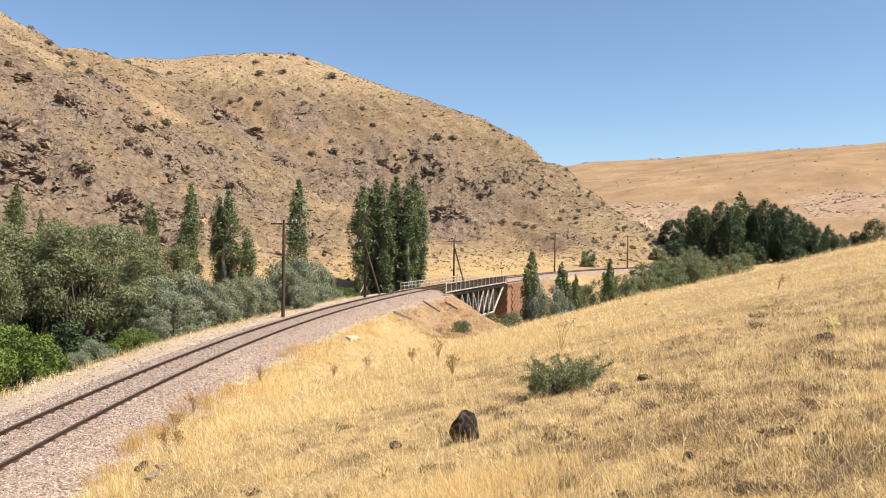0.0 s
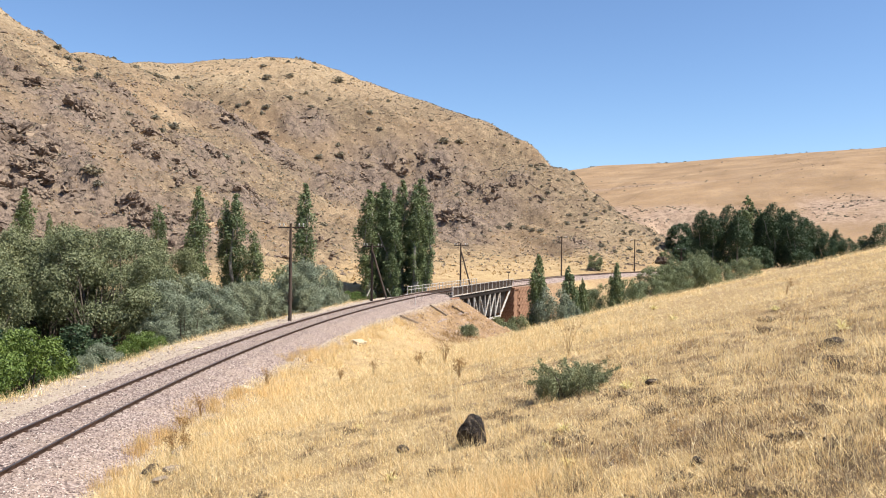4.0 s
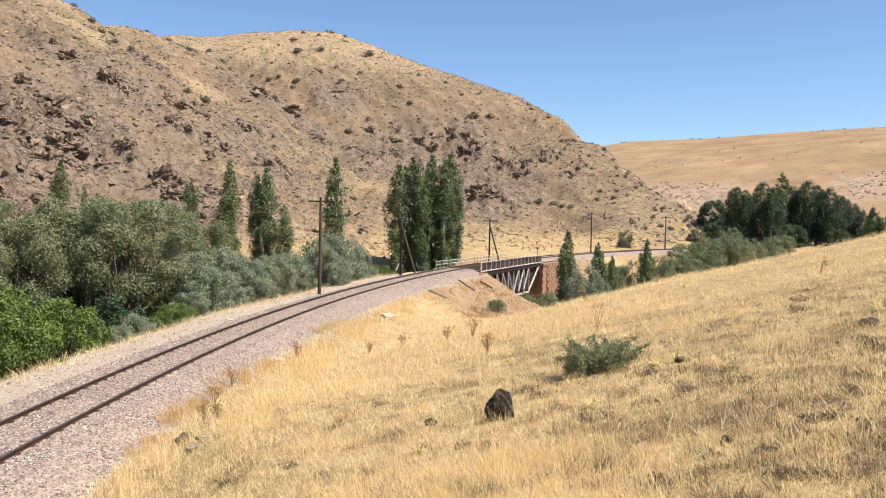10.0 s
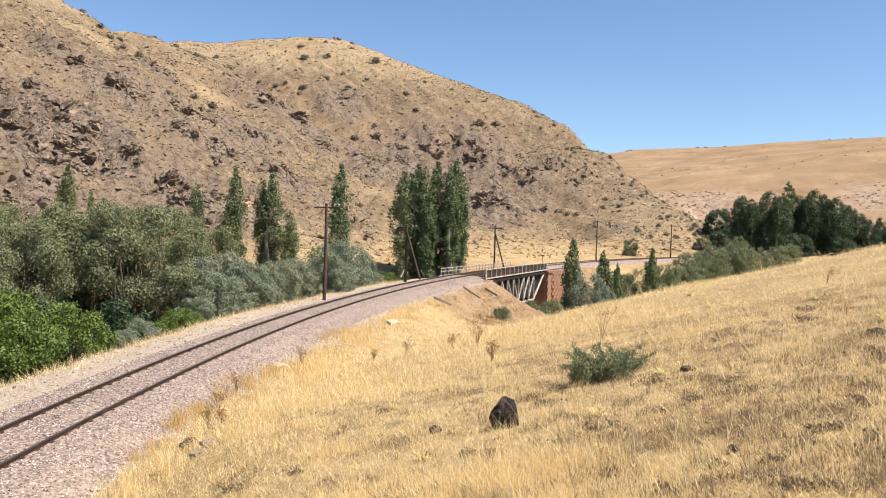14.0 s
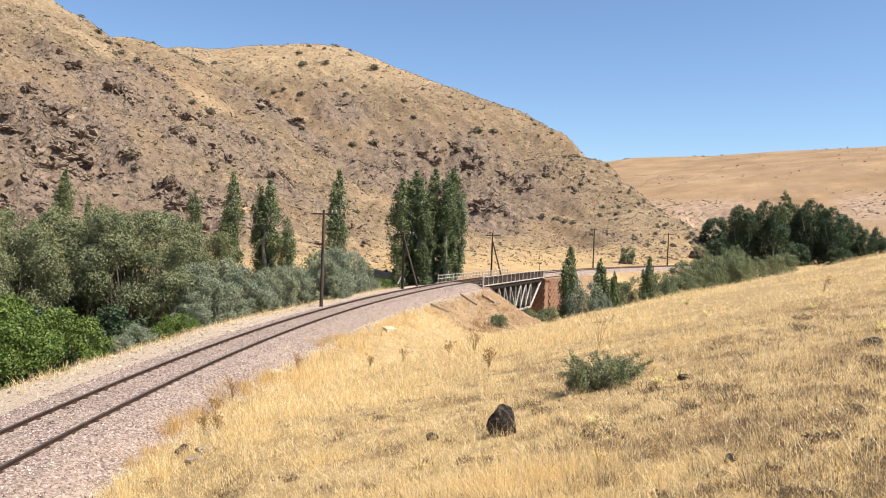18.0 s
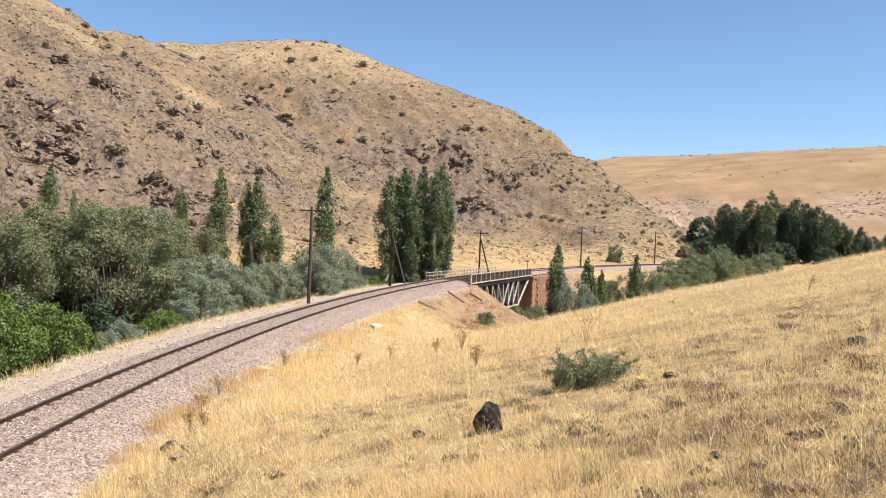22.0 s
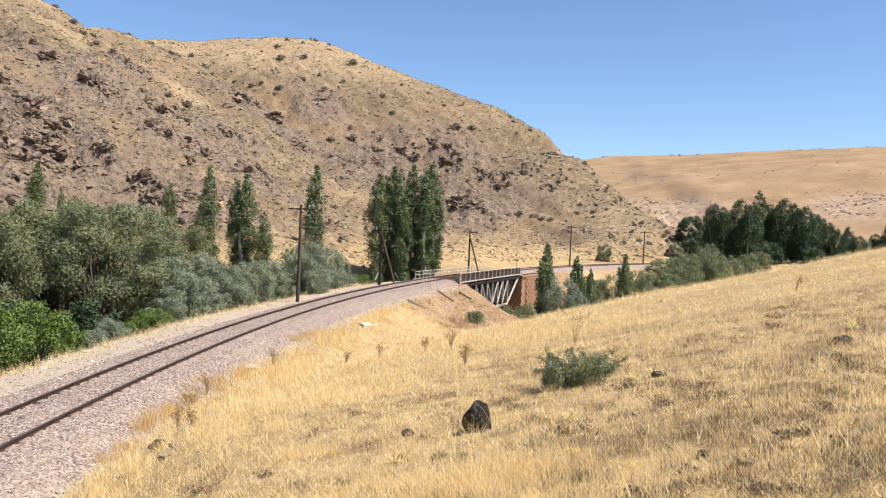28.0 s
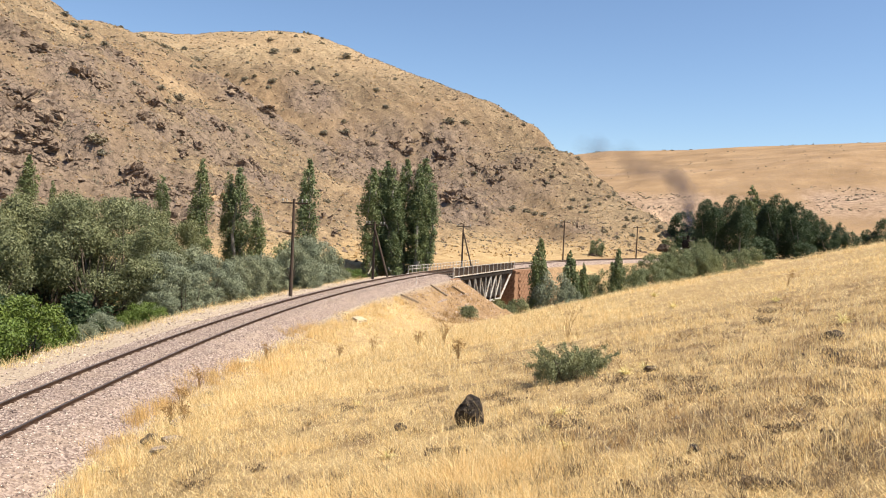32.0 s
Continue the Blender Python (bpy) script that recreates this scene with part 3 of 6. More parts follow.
def bare_soil(x, y):
    """Trodden patches of bare soil on the near bank, 0..1."""
    return np.clip((fbm(x, y, 0.55, 3, 33) + 0.4 * fbm(x, y, 2.4, 2, 34) + np.clip(0.05 * (x - 1.5), -0.3, 0.17) - 0.1) * 3.0 + 1.1 * np.exp(-((x + 4.75) ** 2 + 0.3 * (y - 17.2) ** 2) / 0.9), 0, 1) * step(-np.hypot(x, y), -26, -20)


def height(x, y):
    return float(terrain(np.array([float(x)]), np.array([float(y)]))[0][0])


def heights(x, y):
    return terrain(np.asarray(x, float), np.asarray(y, float))[0]


def far_scar(x, y):
    """The eroded ledge and gullied flank on the far hill, 0..1."""
    d, az = np.hypot(x, y), np.degrees(np.arctan2(x, y))
    edge = 470 - 1.1 * np.maximum(0, az - 14) + 16 * fbm(x, y, 60.0, 3, 82)
    low = 408 + 2.2 * np.maximum(0, az - 14) ** 1.2
    belt = step(-d, -edge, -edge + 9) * step(d, low - 30, low + 22) * step(-az, -24.5, -19)
    flank = step(az, 24.5, 27.5) * step(-d, -478, -445) * step(d, 385, 410)
    upper = 0.5 * np.exp(-((d - 548 + 20 * fbm(x, y, 80.0, 2, 86)) / 6.0) ** 2) * step(fbm(x, y, 30.0, 2, 87), -0.05, 0.1)
    return np.clip(np.maximum(np.maximum(belt, flank), upper) * (0.75 + 1.1 * fbm(x, y, 26.0, 4, 83)) * step(d, 340, 380), 0, 1)


def build_ground():
    ang = np.radians(np.concatenate([np.arange(-37, 37, 0.165), np.arange(37, 323, 2.6)]))
    rad = np.concatenate([[0.02, 0.5, 0.9], np.geomspace(1.4, 30, 170), np.arange(30.5, 110, 0.65), np.arange(110, 285, 0.7), np.geomspace(286, 460, 40), np.geomspace(468, 960, 100), np.geomspace(1000, 4200, 26)])
    A, Rr = np.meshgrid(ang, rad)
    x, y = (np.sin(A) * Rr).ravel(), (np.cos(A) * Rr).ravel()
    z, rocky, stony, grit, earth = terrain(x, y)
    na, nr = len(ang), len(rad)
    i = np.arange(nr - 1)[:, None] * na + np.arange(na)[None]
    j = np.arange(nr - 1)[:, None] * na + (np.arange(na)[None] + 1) % na
    me = mesh_np("ground", np.stack([x, y, z], 1), np.stack([i, i + na, j + na, j], -1).reshape(-1, 4), GROUND, True)
    for name, val in (("rock", rocky), ("stony", stony), ("grit", grit), ("earth", earth), ("tan", 0.92 * step(np.hypot(x, y), 300, 350)), ("slope", step(np.hypot(x, y), 84, 104) * step(z, 2.0, 9.0)), ("scar", far_scar(x, y)), ("bare", 0.85 * bare_soil(x, y))):
        me.attributes.new(name, "FLOAT", "POINT").data.foreach_set("value", np.asarray(val, np.float32))
    tagged(new("ground", me), "dry golden grass hillsides and brown rocky valley slopes", "ground", kind="structure")


build_ground()


# ---- track ----
def sweep(profile, s0, s1, ds, n0, mat, name, z0=0.0, closed=True):
    """A cross-section (n, z) swept along the line."""
    s = np.arange(s0, s1 + 1e-6, ds)
    pr = np.array(profile, float)
    x, y, _ = on_line(s[:, None], n0 + pr[None, :, 0])
    v = np.stack([x, y, np.broadcast_to(z0 + pr[None, :, 1], x.shape)], -1).reshape(-1, 3)
    k = len(pr)
    m = k if closed else k - 1
    i = np.arange(len(s) - 1)[:, None] * k + np.arange(m)[None]
    j = np.arange(len(s) - 1)[:, None] * k + (np.arange(m)[None] + 1) % k
    return mesh_np(name, v, np.stack([i, j, j + k, i + k], -1).reshape(-1, 4), mat)


CLIP = box_mesh("rail_clip", (0.20, 0.11, 0.04), RAIL, None, 0.01)


def build_track():
    track = thing("railway_track", Matrix(), "single railway track with rusty rails on pinkish gravel ballast", "railway track")
    prof = [(-0.07, -0.155), (0.07, -0.155), (0.07, -0.14), (0.012, -0.12), (0.012, -0.04), (0.036, -0.03), (0.036, -0.004), (-0.036, -0.004), (-0.036, -0.03), (-0.012, -0.04), (-0.012, -0.12), (-0.07, -0.14)]
    head = [(-0.03, -0.003), (0.03, -0.003), (0.026, 0.001), (-0.026, 0.001)]
    for n in (-0.752, 0.752):
        rail = part("rail", sweep(prof, -60, 400, 1.0, n, RAIL, "rail"), track)
        for i in range(100):
            x, y, h = on_line(-2 + 0.62 * i, n)
            part("rail_clip", CLIP, rail, at=pose(float(x), float(y), -0.105, 0, 0, -math.degrees(float(h))))
        part("rail_head", sweep(head, -60, 400, 1.0, n, RAIL_TOP, "rail_head"), rail, "worn brown-grey rail head")
    bed = [(-3.6, -0.75), (-2.5, -0.45), (-1.6, -0.17), (-0.85, -0.105), (-0.64, -0.12), (0.0, -0.09), (0.64, -0.12), (0.85, -0.105), (1.6, -0.17), (2.7, -0.60), (4.6, -1.6)]
    slim = bed[1:8] + [(1.6, -0.17), (2.1, -0.4)]
    for a, b, shape in ((-60, BRIDGE[0] - 0.3, bed), (BRIDGE[1] + 0.3, BRIDGE[1] + 8.3, slim), (BRIDGE[1] + 8.3, 400, bed)):
        part("ballast_bed", sweep(shape, a, b, 1.0, 0, BALLAST, "ballast_bed", 0.0, False), track, "pinkish grey gravel ballast")
    return track


TRACK = build_track()


# ---- bridge ----
STONES = [box_mesh("stone", (0.605 - 0.01 * i, 0.14 + 0.006 * i, 0.408), RED_STONE, None, 0.012) for i in range(4)]


def build_bridge():
    s0, s1 = BRIDGE
    x0, y0, _ = on_line(s0)
    x1, y1, _ = on_line(s1)
    L = math.hypot(x1 - x0, y1 - y0)
    hd = math.atan2(x1 - x0, y1 - y0)
    bridge = thing("truss_bridge", pose(x0, y0, 0, 0, 0, -math.degrees(hd)), "steel deck truss railway bridge with pale braces and railings", "bridge")
    # local: y along the span, x to the right
    for sx in (-1.0, 1.0):
        part("girder", beam_mesh("girder", (sx * 2.28, -0.4, -0.55), (sx * 2.28, L + 0.4, -0.55), 0.28, 0.5, DARK_STEEL), bridge, "dark top girder")
        # far truss takes dark brown instead of pale paint, its shade in the colour
        paint = PALE_STEEL if sx > 0 else RUST_SHADE_STEEL
        part("bottom_chord", beam_mesh("bottom_chord", (sx * 2.28, 4.2, -3.55), (sx * 2.28, L - 4.2, -3.55), 0.26, 0.18, paint), bridge, "pale bottom chord" if sx > 0 else "far bottom chord, browned in place of shade")
        n = 6
        ys = [4.2 + (L - 8.4) * i / n for i in range(n + 1)]
        for i, yy in enumerate(ys):
            part("post", beam_mesh("post", (sx * 2.28, yy, -3.55), (sx * 2.28, yy, -0.6), 0.11, 0.11, paint), bridge)
            if i < n:
                a, b = ((yy, -0.7), (ys[i + 1], -3.3)) if i < n / 2 else ((yy, -3.3), (ys[i + 1], -0.7))
                part("diagonal", beam_mesh("diagonal", (sx * 2.28, a[0], a[1]), (sx * 2.28, b[0], b[1]), 0.12, 0.12, paint), bridge)
        for e0, e1 in ((0.2, 4.2), (L - 0.2, L - 4.2)):
            part("end_diagonal", beam_mesh("end_diagonal", (sx * 2.28, e0, -0.75), (sx * 2.28, e1, -3.55), 0.17, 0.15, paint), bridge)
        if sx > 0:
            part("plate_girder", beam_mesh("plate_girder", (sx * 2.38, -0.8, 0.06), (sx * 2.38, L + 0.3, 0.06), 0.03, 0.68, SOOT_PLATE), bridge, "dark rusty side plate")
        # walkway and railing
        part("walkway", beam_mesh("walkway", (sx * 2.1, -0.3, -0.3), (sx * 2.1, L + 0.3, -0.3), 0.75, 0.09, GREY_WOOD), bridge, "grey plank walkway")
        part("edge_beam", beam_mesh("edge_beam", (sx * 2.5, -0.9, -0.32), (sx * 2.5, L + 0.3, -0.32), 0.08, 0.08, PALE_STEEL), bridge)
        lo, hi = (-0.9, L + 0.4) if sx > 0 else (-0.4, L + 1.5)
        if sx > 0:
            part("end_post", beam_mesh("end_post", (sx * 2.5, lo - 0.1, -0.45), (sx * 2.5, lo - 0.1, 0.66), 0.13, 0.13, PALE_STEEL), bridge, "thick pale end post")
        for zz in ((0.56,) if sx > 0 else (0.1, 0.42)):
            part("rail_bar", beam_mesh("rail_bar", (sx * 2.5, lo, zz), (sx * 2.5, hi, zz), 0.05, 0.06 if sx > 0 else 0.045, PALE_STEEL), bridge)
        k = 15 if sx > 0 else 22
        for i in range(k + 1):
            yy = lo + 0.05 + (hi - lo - 0.1) * i / k
            part("baluster", beam_mesh("baluster", (sx * 2.5, yy, -0.3), (sx * 2.5, yy, 0.59 if sx > 0 else 0.44), 0.06, 0.06 if sx > 0 else 0.045, PALE_STEEL), bridge)
            if 0 < yy < L:
                part("bracket", beam_mesh("bracket", (sx * 2.1, yy, -0.75), (sx * 2.45, yy, -0.4), 0.08, 0.1, DARK_STEEL), bridge)
    # plate and stringers added to block light and darken the span's inside
    part("deck_plate", box_mesh("deck_plate", (3.1, L + 0.4, 0.04), DARK_STEEL, Matrix.Translation((0, L / 2, -0.37))), bridge, "dark plate added under the deck to block light")
    for sx in (-0.75, 0.75):
        part("stringer", beam_mesh("stringer", (sx, -0.2, -0.68), (sx, L + 0.2, -0.68), 0.16, 0.55, DARK_STEEL), bridge, "dark stringer added under the deck")
    # deep dark sheets added inside the trusses in place of the shade there
    for sx in (-1.9, 1.95):
        bm = bmesh.new()
        f = bm.faces.new([bm.verts.new(p) for p in ((sx, 0.3, -0.7), (sx, L - 0.2, -0.7), (sx, L - 3.4, -3.25), (sx, 3.8, -3.25))])
        ex = bmesh.ops.extrude_face_region(bm, geom=[f])
        bmesh.ops.translate(bm, verts=[g for g in ex["geom"] if isinstance(g, bmesh.types.BMVert)], vec=(0.03, 0, 0))
        bmesh.ops.recalc_face_normals(bm, faces=bm.faces)
        part("web_plate", mesh_bm("web_plate", bm, DARK_STEEL), bridge, "dark sheet added behind the truss in place of shade")
    # dark bracing added to deepen the shade behind the near truss
    for i in range(6):
        y0_, y1_ = 4.2 + (L - 8.4) * i / 6, 4.2 + (L - 8.4) * (i + 1) / 6
        part("sway_brace", beam_mesh("sway_brace", (-2.2, y0_, -3.5), (2.2, y1_, -3.5), 0.1, 0.1, DARK_STEEL), bridge)
        part("cross_frame", beam_mesh("cross_frame", (-2.2, y0_, -0.9), (2.2, y0_, -3.4), 0.1, 0.1, DARK_STEEL), bridge)
    for i in range(9):
        yy = L * (i + 0.5) / 9
        part("cross_beam", beam_mesh("cross_beam", (-2.2, yy, -0.6), (2.2, yy, -0.6), 0.2, 0.3, DARK_STEEL), bridge, "dark cross beam")
    for i in range(int(L / 0.6)):
        part("sleeper", box_mesh("sleeper", (2.5, 0.24, 0.18), SLEEPER, Matrix.Translation((0, 0.4 + 0.6 * i, -0.25)), 0.01), bridge)
    # abutments
    for yy, face in ((-0.9, 1), (L + 0.9, -1)):
        ab = thing("abutment", bridge.matrix_basis @ Matrix.Translation((0, yy, 0)), "red masonry bridge abutment in the stream bank", "abutment", "bridge abutments", "structure")
        part("core", box_mesh("core", (5.4, 1.8, 6.6), RED_STONE, Matrix.Translation((0, 0, -0.75 - 3.3)), 0.03), ab)
        part("bearing_shelf", box_mesh("bearing_shelf", (5.7, 2.0, 0.3), RED_STONE, Matrix.Translation((0, 0, -0.62)), 0.03), ab)
        if face < 0:
            for row in range(14):
                for col in range(9):
                    x0_ = -2.75 + 0.62 * col + (0.31 if row % 2 else 0.0)
                    if x0_ + 0.58 < 2.85:
                        part("stone", STONES[(row * 3 + col) % 4], ab, at=Matrix.Translation((x0_ + 0.3, -0.93, -1.0 - 0.42 * row)))
        for side in (-1, 1) if face < 0 else ():
            bm = bmesh.new()
            w = 5.5
            vs = [bm.verts.new(p) for p in ((side * 2.7, 0.9 * -face, -0.5), (side * 2.7, 0.9 * -face, -7.4), (side * 5.1, (0.9 + w) * -face, -6.4), (side * 4.5, (0.9 + w) * -face, -0.5))]
            f = bm.faces.new(vs)
            ex = bmesh.ops.extrude_face_region(bm, geom=[f])
            bmesh.ops.translate(bm, verts=[g for g in ex["geom"] if isinstance(g, bmesh.types.BMVert)], vec=(side * -0.7, 0, 0))
            bmesh.ops.recalc_face_normals(bm, faces=bm.faces)
            part("wing_wall", mesh_bm("wing_wall", bm, RED_STONE), ab)
            if side > 0:
                run = Vector((side * 1.9, w * -face, 0))
                turn = -math.degrees(math.atan2(run.x, run.y)) + 90
                for row in range(13):
                    for col in range(9):
                        q = Vector((side * 2.7, 0.9 * -face, 0)) + run.normalized() * (0.2 + 0.62 * col + (0.31 if row % 2 else 0.0))
                        part("stone", STONES[(row * 5 + col * 3) % 4], ab, at=pose(q.x + side * 0.012 * row, q.y, -0.75 - 0.42 * row, 0, 0, turn))
    return bridge, L


BRIDGE_OB, BRIDGE_L = build_bridge()


# ---- telegraph poles ----
def build_poles():
    data = [(-8.1, 55.5, 6.35, 0), (-3.4, 74.0, 4.95, 1.9), (6.2, 97.5, 5.0, 2.6), (25.5, 134.5, 6.3, 0), (41.9, 148.8, 6.0, 0), (53.5, 157.1, 4.4, 0)]
    for x, y, h, strut in data:
        z = height(x, y)
        h = h + (-0.3 - z)
        hd = math.degrees(float(np.interp(y, LINE[:, 2], LINE[:, 3])))
        pole = thing("telegraph_pole", pose(x, y, z - 0.3, 0, 0, -hd), "dark weathered timber telegraph pole with a crossarm" + (" and a slanting brace" if strut else ""), "telegraph pole", "telegraph poles along the railway")
        v, f = tube_np([(0, 0, 0), (0.01, 0, h * 0.5), (0, 0, h + 0.3)], [0.13, 0.112, 0.085], 9)
        part("shaft", mesh_np("shaft", v, f, TIMBER, True), pole)
        part("cap", box_mesh("cap", (0.18, 0.18, 0.05), TIMBER, Matrix.Translation((0, 0, h + 0.31)), 0.02), pole)
        arm = part("crossarm", beam_mesh("crossarm", (-0.95, 0.12, h + 0.05), (0.95, 0.12, h + 0.05), 0.1, 0.1, TIMBER), pole)
        for ix in (-0.85, -0.55, 0.55, 0.85):
            v, f = tube_np([(ix, 0.12, h + 0.1), (ix, 0.12, h + 0.2), (ix, 0.12, h + 0.22), (ix, 0.12, h + 0.33)], [0.015, 0.015, 0.06, 0.045], 8)
            part("insulator", mesh_np("insulator", v, f, PORCELAIN, True), arm, "white porcelain insulator")
        if strut:
            v, f = tube_np([(strut, -0.35, -0.4), (0.08, -0.04, h * 0.92)], [0.11, 0.09], 8)
            part("strut", mesh_np("strut", v, f, TIMBER, True), pole)


build_poles()


# ---- trees ----
def crown_points(rng, h0, h1, shape, count, clumps, puff=(0.22, 0.46), rise=1.1, rim=0.05, kind=""):
    """Leaf centres and outward directions in uneven clumps: shape(t) is the crown's radius at 0..1 of its height."""
    cs, rs = [], []
    if kind == "dome":
        # rounded tufts over the outside of the crown, hollow and shaded beneath
        for _ in range(clumps):
            t = 1 - rng.uniform(0, 1) ** 0.8
            a = rng.uniform(0, 2 * np.pi)
            r = shape(t) * rng.uniform(0.72, 1.0)
            cs.append((math.cos(a) * r, math.sin(a) * r, h0 + (h1 - h0) * t * 0.93))
            rs.append(shape(0.4) * rng.uniform(*puff))
        cs, rs = np.array(cs), np.array(rs)
        k = rng.choice(clumps, count, p=rs ** 2 / (rs ** 2).sum())
        d = rng.normal(size=(count, 3))
        d[:, 2] += 0.75
        d /= np.linalg.norm(d, axis=1, keepdims=True)
        rad = rs[k] * (1.0 - 0.55 * rng.uniform(0, 1, count) ** 2.2 + 0.16 * rng.normal(size=count))
        return cs[k] + d * rad[:, None] * [1, 1, rise], d, cs
    for _ in range(clumps):
        t = rng.uniform(0.02, 0.98)
        a = rng.uniform(0, 2 * np.pi)
        r = shape(t) * math.sqrt(rng.uniform(rim, 1.0)) * rng.uniform(0.7, 1.12)
        cs.append((math.cos(a) * r, math.sin(a) * r, h0 + (h1 - h0) * t))
        rs.append(shape(t) * rng.uniform(*puff) + 0.1)
    cs, rs = np.array(cs), np.array(rs)
    k = rng.choice(clumps, count, p=rs ** 2 / (rs ** 2).sum())
    d = rng.normal(size=(count, 3))
    d[:, 2] += 0.8
    d /= np.linalg.norm(d, axis=1, keepdims=True)
    # twigs within a clump, so that its outline is ragged
    ray = np.round(d * 2.6) / 2.6
    d2 = ray + 0.32 * (d - ray) + rng.normal(size=(count, 3)) * 0.05
    rad = rs[k] * rng.uniform(0.35, 1.15, count) ** 0.55
    p = cs[k] + d2 * rad[:, None] * [1, 1, rise]
    return p, d, cs


def make_tree(name, label, category, group, h, radius, mat, bark, seed, kind="round", leaves=6000, leaf=0.2, clumps=70, trunks=1, base=0.12, droop=0.0, limbs=7, slim=1.7, puff=(0.22, 0.46), rise=1.1, rim=0.05):
    rng = np.random.default_rng(seed)
    tree = thing(name, Matrix(), label, category, group)
    if kind == "poplar":
        shape = lambda t: radius * (0.72 + 0.28 * math.sin(math.pi * t)) * (1 if t < 0.66 else 1 - 0.85 * ((t - 0.66) / 0.34) ** 1.5) + 0.05
    elif kind == "bush":
        shape = lambda t: radius * math.sqrt(max(0.02, 1 - (max(0.0, t - 0.25) / 0.78) ** 2))
    else:
        shape = lambda t: radius * math.sqrt(max(0.03, 1 - ((t - 0.42) / 0.6) ** 2))
    p, d, cs = crown_points(rng, h * base, h, shape, leaves, clumps, puff, rise, rim, kind)
    p[:, 2] = np.maximum(p[:, 2], 0.03) * h / p[:, 2].max()
    p[:, :2] *= radius / np.quantile(np.hypot(p[:, 0], p[:, 1]), 0.97)
    v, f = leaves_np(p, leaf, rng, d, slim, droop)
    part("crown", mesh_np("crown", v, f, mat), tree)
    for i in range(trunks):
        a = rng.uniform(0, 6.28)
        o = np.array([math.cos(a), math.sin(a), 0]) * (0.0 if trunks == 1 else radius * 0.25 * rng.uniform(0.3, 1))
        top = np.array([o[0] * 2.2, o[1] * 2.2, h * (0.93 if kind == "poplar" else 0.62)])
        mid = (o + top) / 2 + rng.normal(size=3) * [0.03 * h, 0.03 * h, 0]
        r0 = 0.016 * h + 0.03 if trunks == 1 else 0.012 * h + 0.02
        v, f = tube_np([o + [0, 0, -0.4], o * 1.1 + [0, 0, h * 0.12], mid, top], [r0 * 1.25, r0, r0 * 0.62, r0 * 0.12], 7)
        part("trunk", mesh_np("trunk", v, f, bark, True), tree)
    for c in cs[:: max(1, len(cs) // limbs)][:limbs] if limbs else []:
        if kind == "poplar":
            s = np.array([0, 0, max(0.05 * h, c[2] - h * 0.16)])
        else:
            s = np.array([c[0] * 0.15, c[1] * 0.15, min(c[2] * 0.55, h * 0.35)])
        m = (s + c) / 2 + [0, 0, -0.03 * h] + rng.normal(size=3) * 0.03 * h
        v, f = tube_np([s, m, c], [0.0075 * h, 0.005 * h, 0.0018 * h], 5)
        part("limb", mesh_np("limb", v, f, bark, True), tree)
    return tree


def plant(proto, tall, spots, rng, sink=0.05):
    """Moves the first one to its spot and copies it to the others: (x, y, height, spread)."""
    zs = heights([s[0] for s in spots], [s[1] for s in spots])
    for i, (x, y, h, w) in enumerate(spots):
        k = h / tall
        m = pose(x, y, zs[i] - sink, rng.uniform(-2, 2), rng.uniform(-2, 2), rng.uniform(0, 360)) @ Matrix.Diagonal((k * w, k * w, k, 1))
        if i == 0:
            first = m
        else:
            copy_thing(proto, m)
    proto.matrix_basis = first


# spots of dark bushes added to darken the view under the bridge
BRIDGE_SHADE = [(float(on_line(s, n)[0]), float(on_line(s, n)[1]), h, 1.0) for s, n, h in ((68, -5.2, 3.4), (72, -4.6, 4.4), (75.5, -5.4, 3.6), (74, -8.0, 3.6), (67.5, -2.4, 3.0), (70, -2.2, 4.4), (72.5, -2.5, 4.6), (75, -2.3, 4.4))]


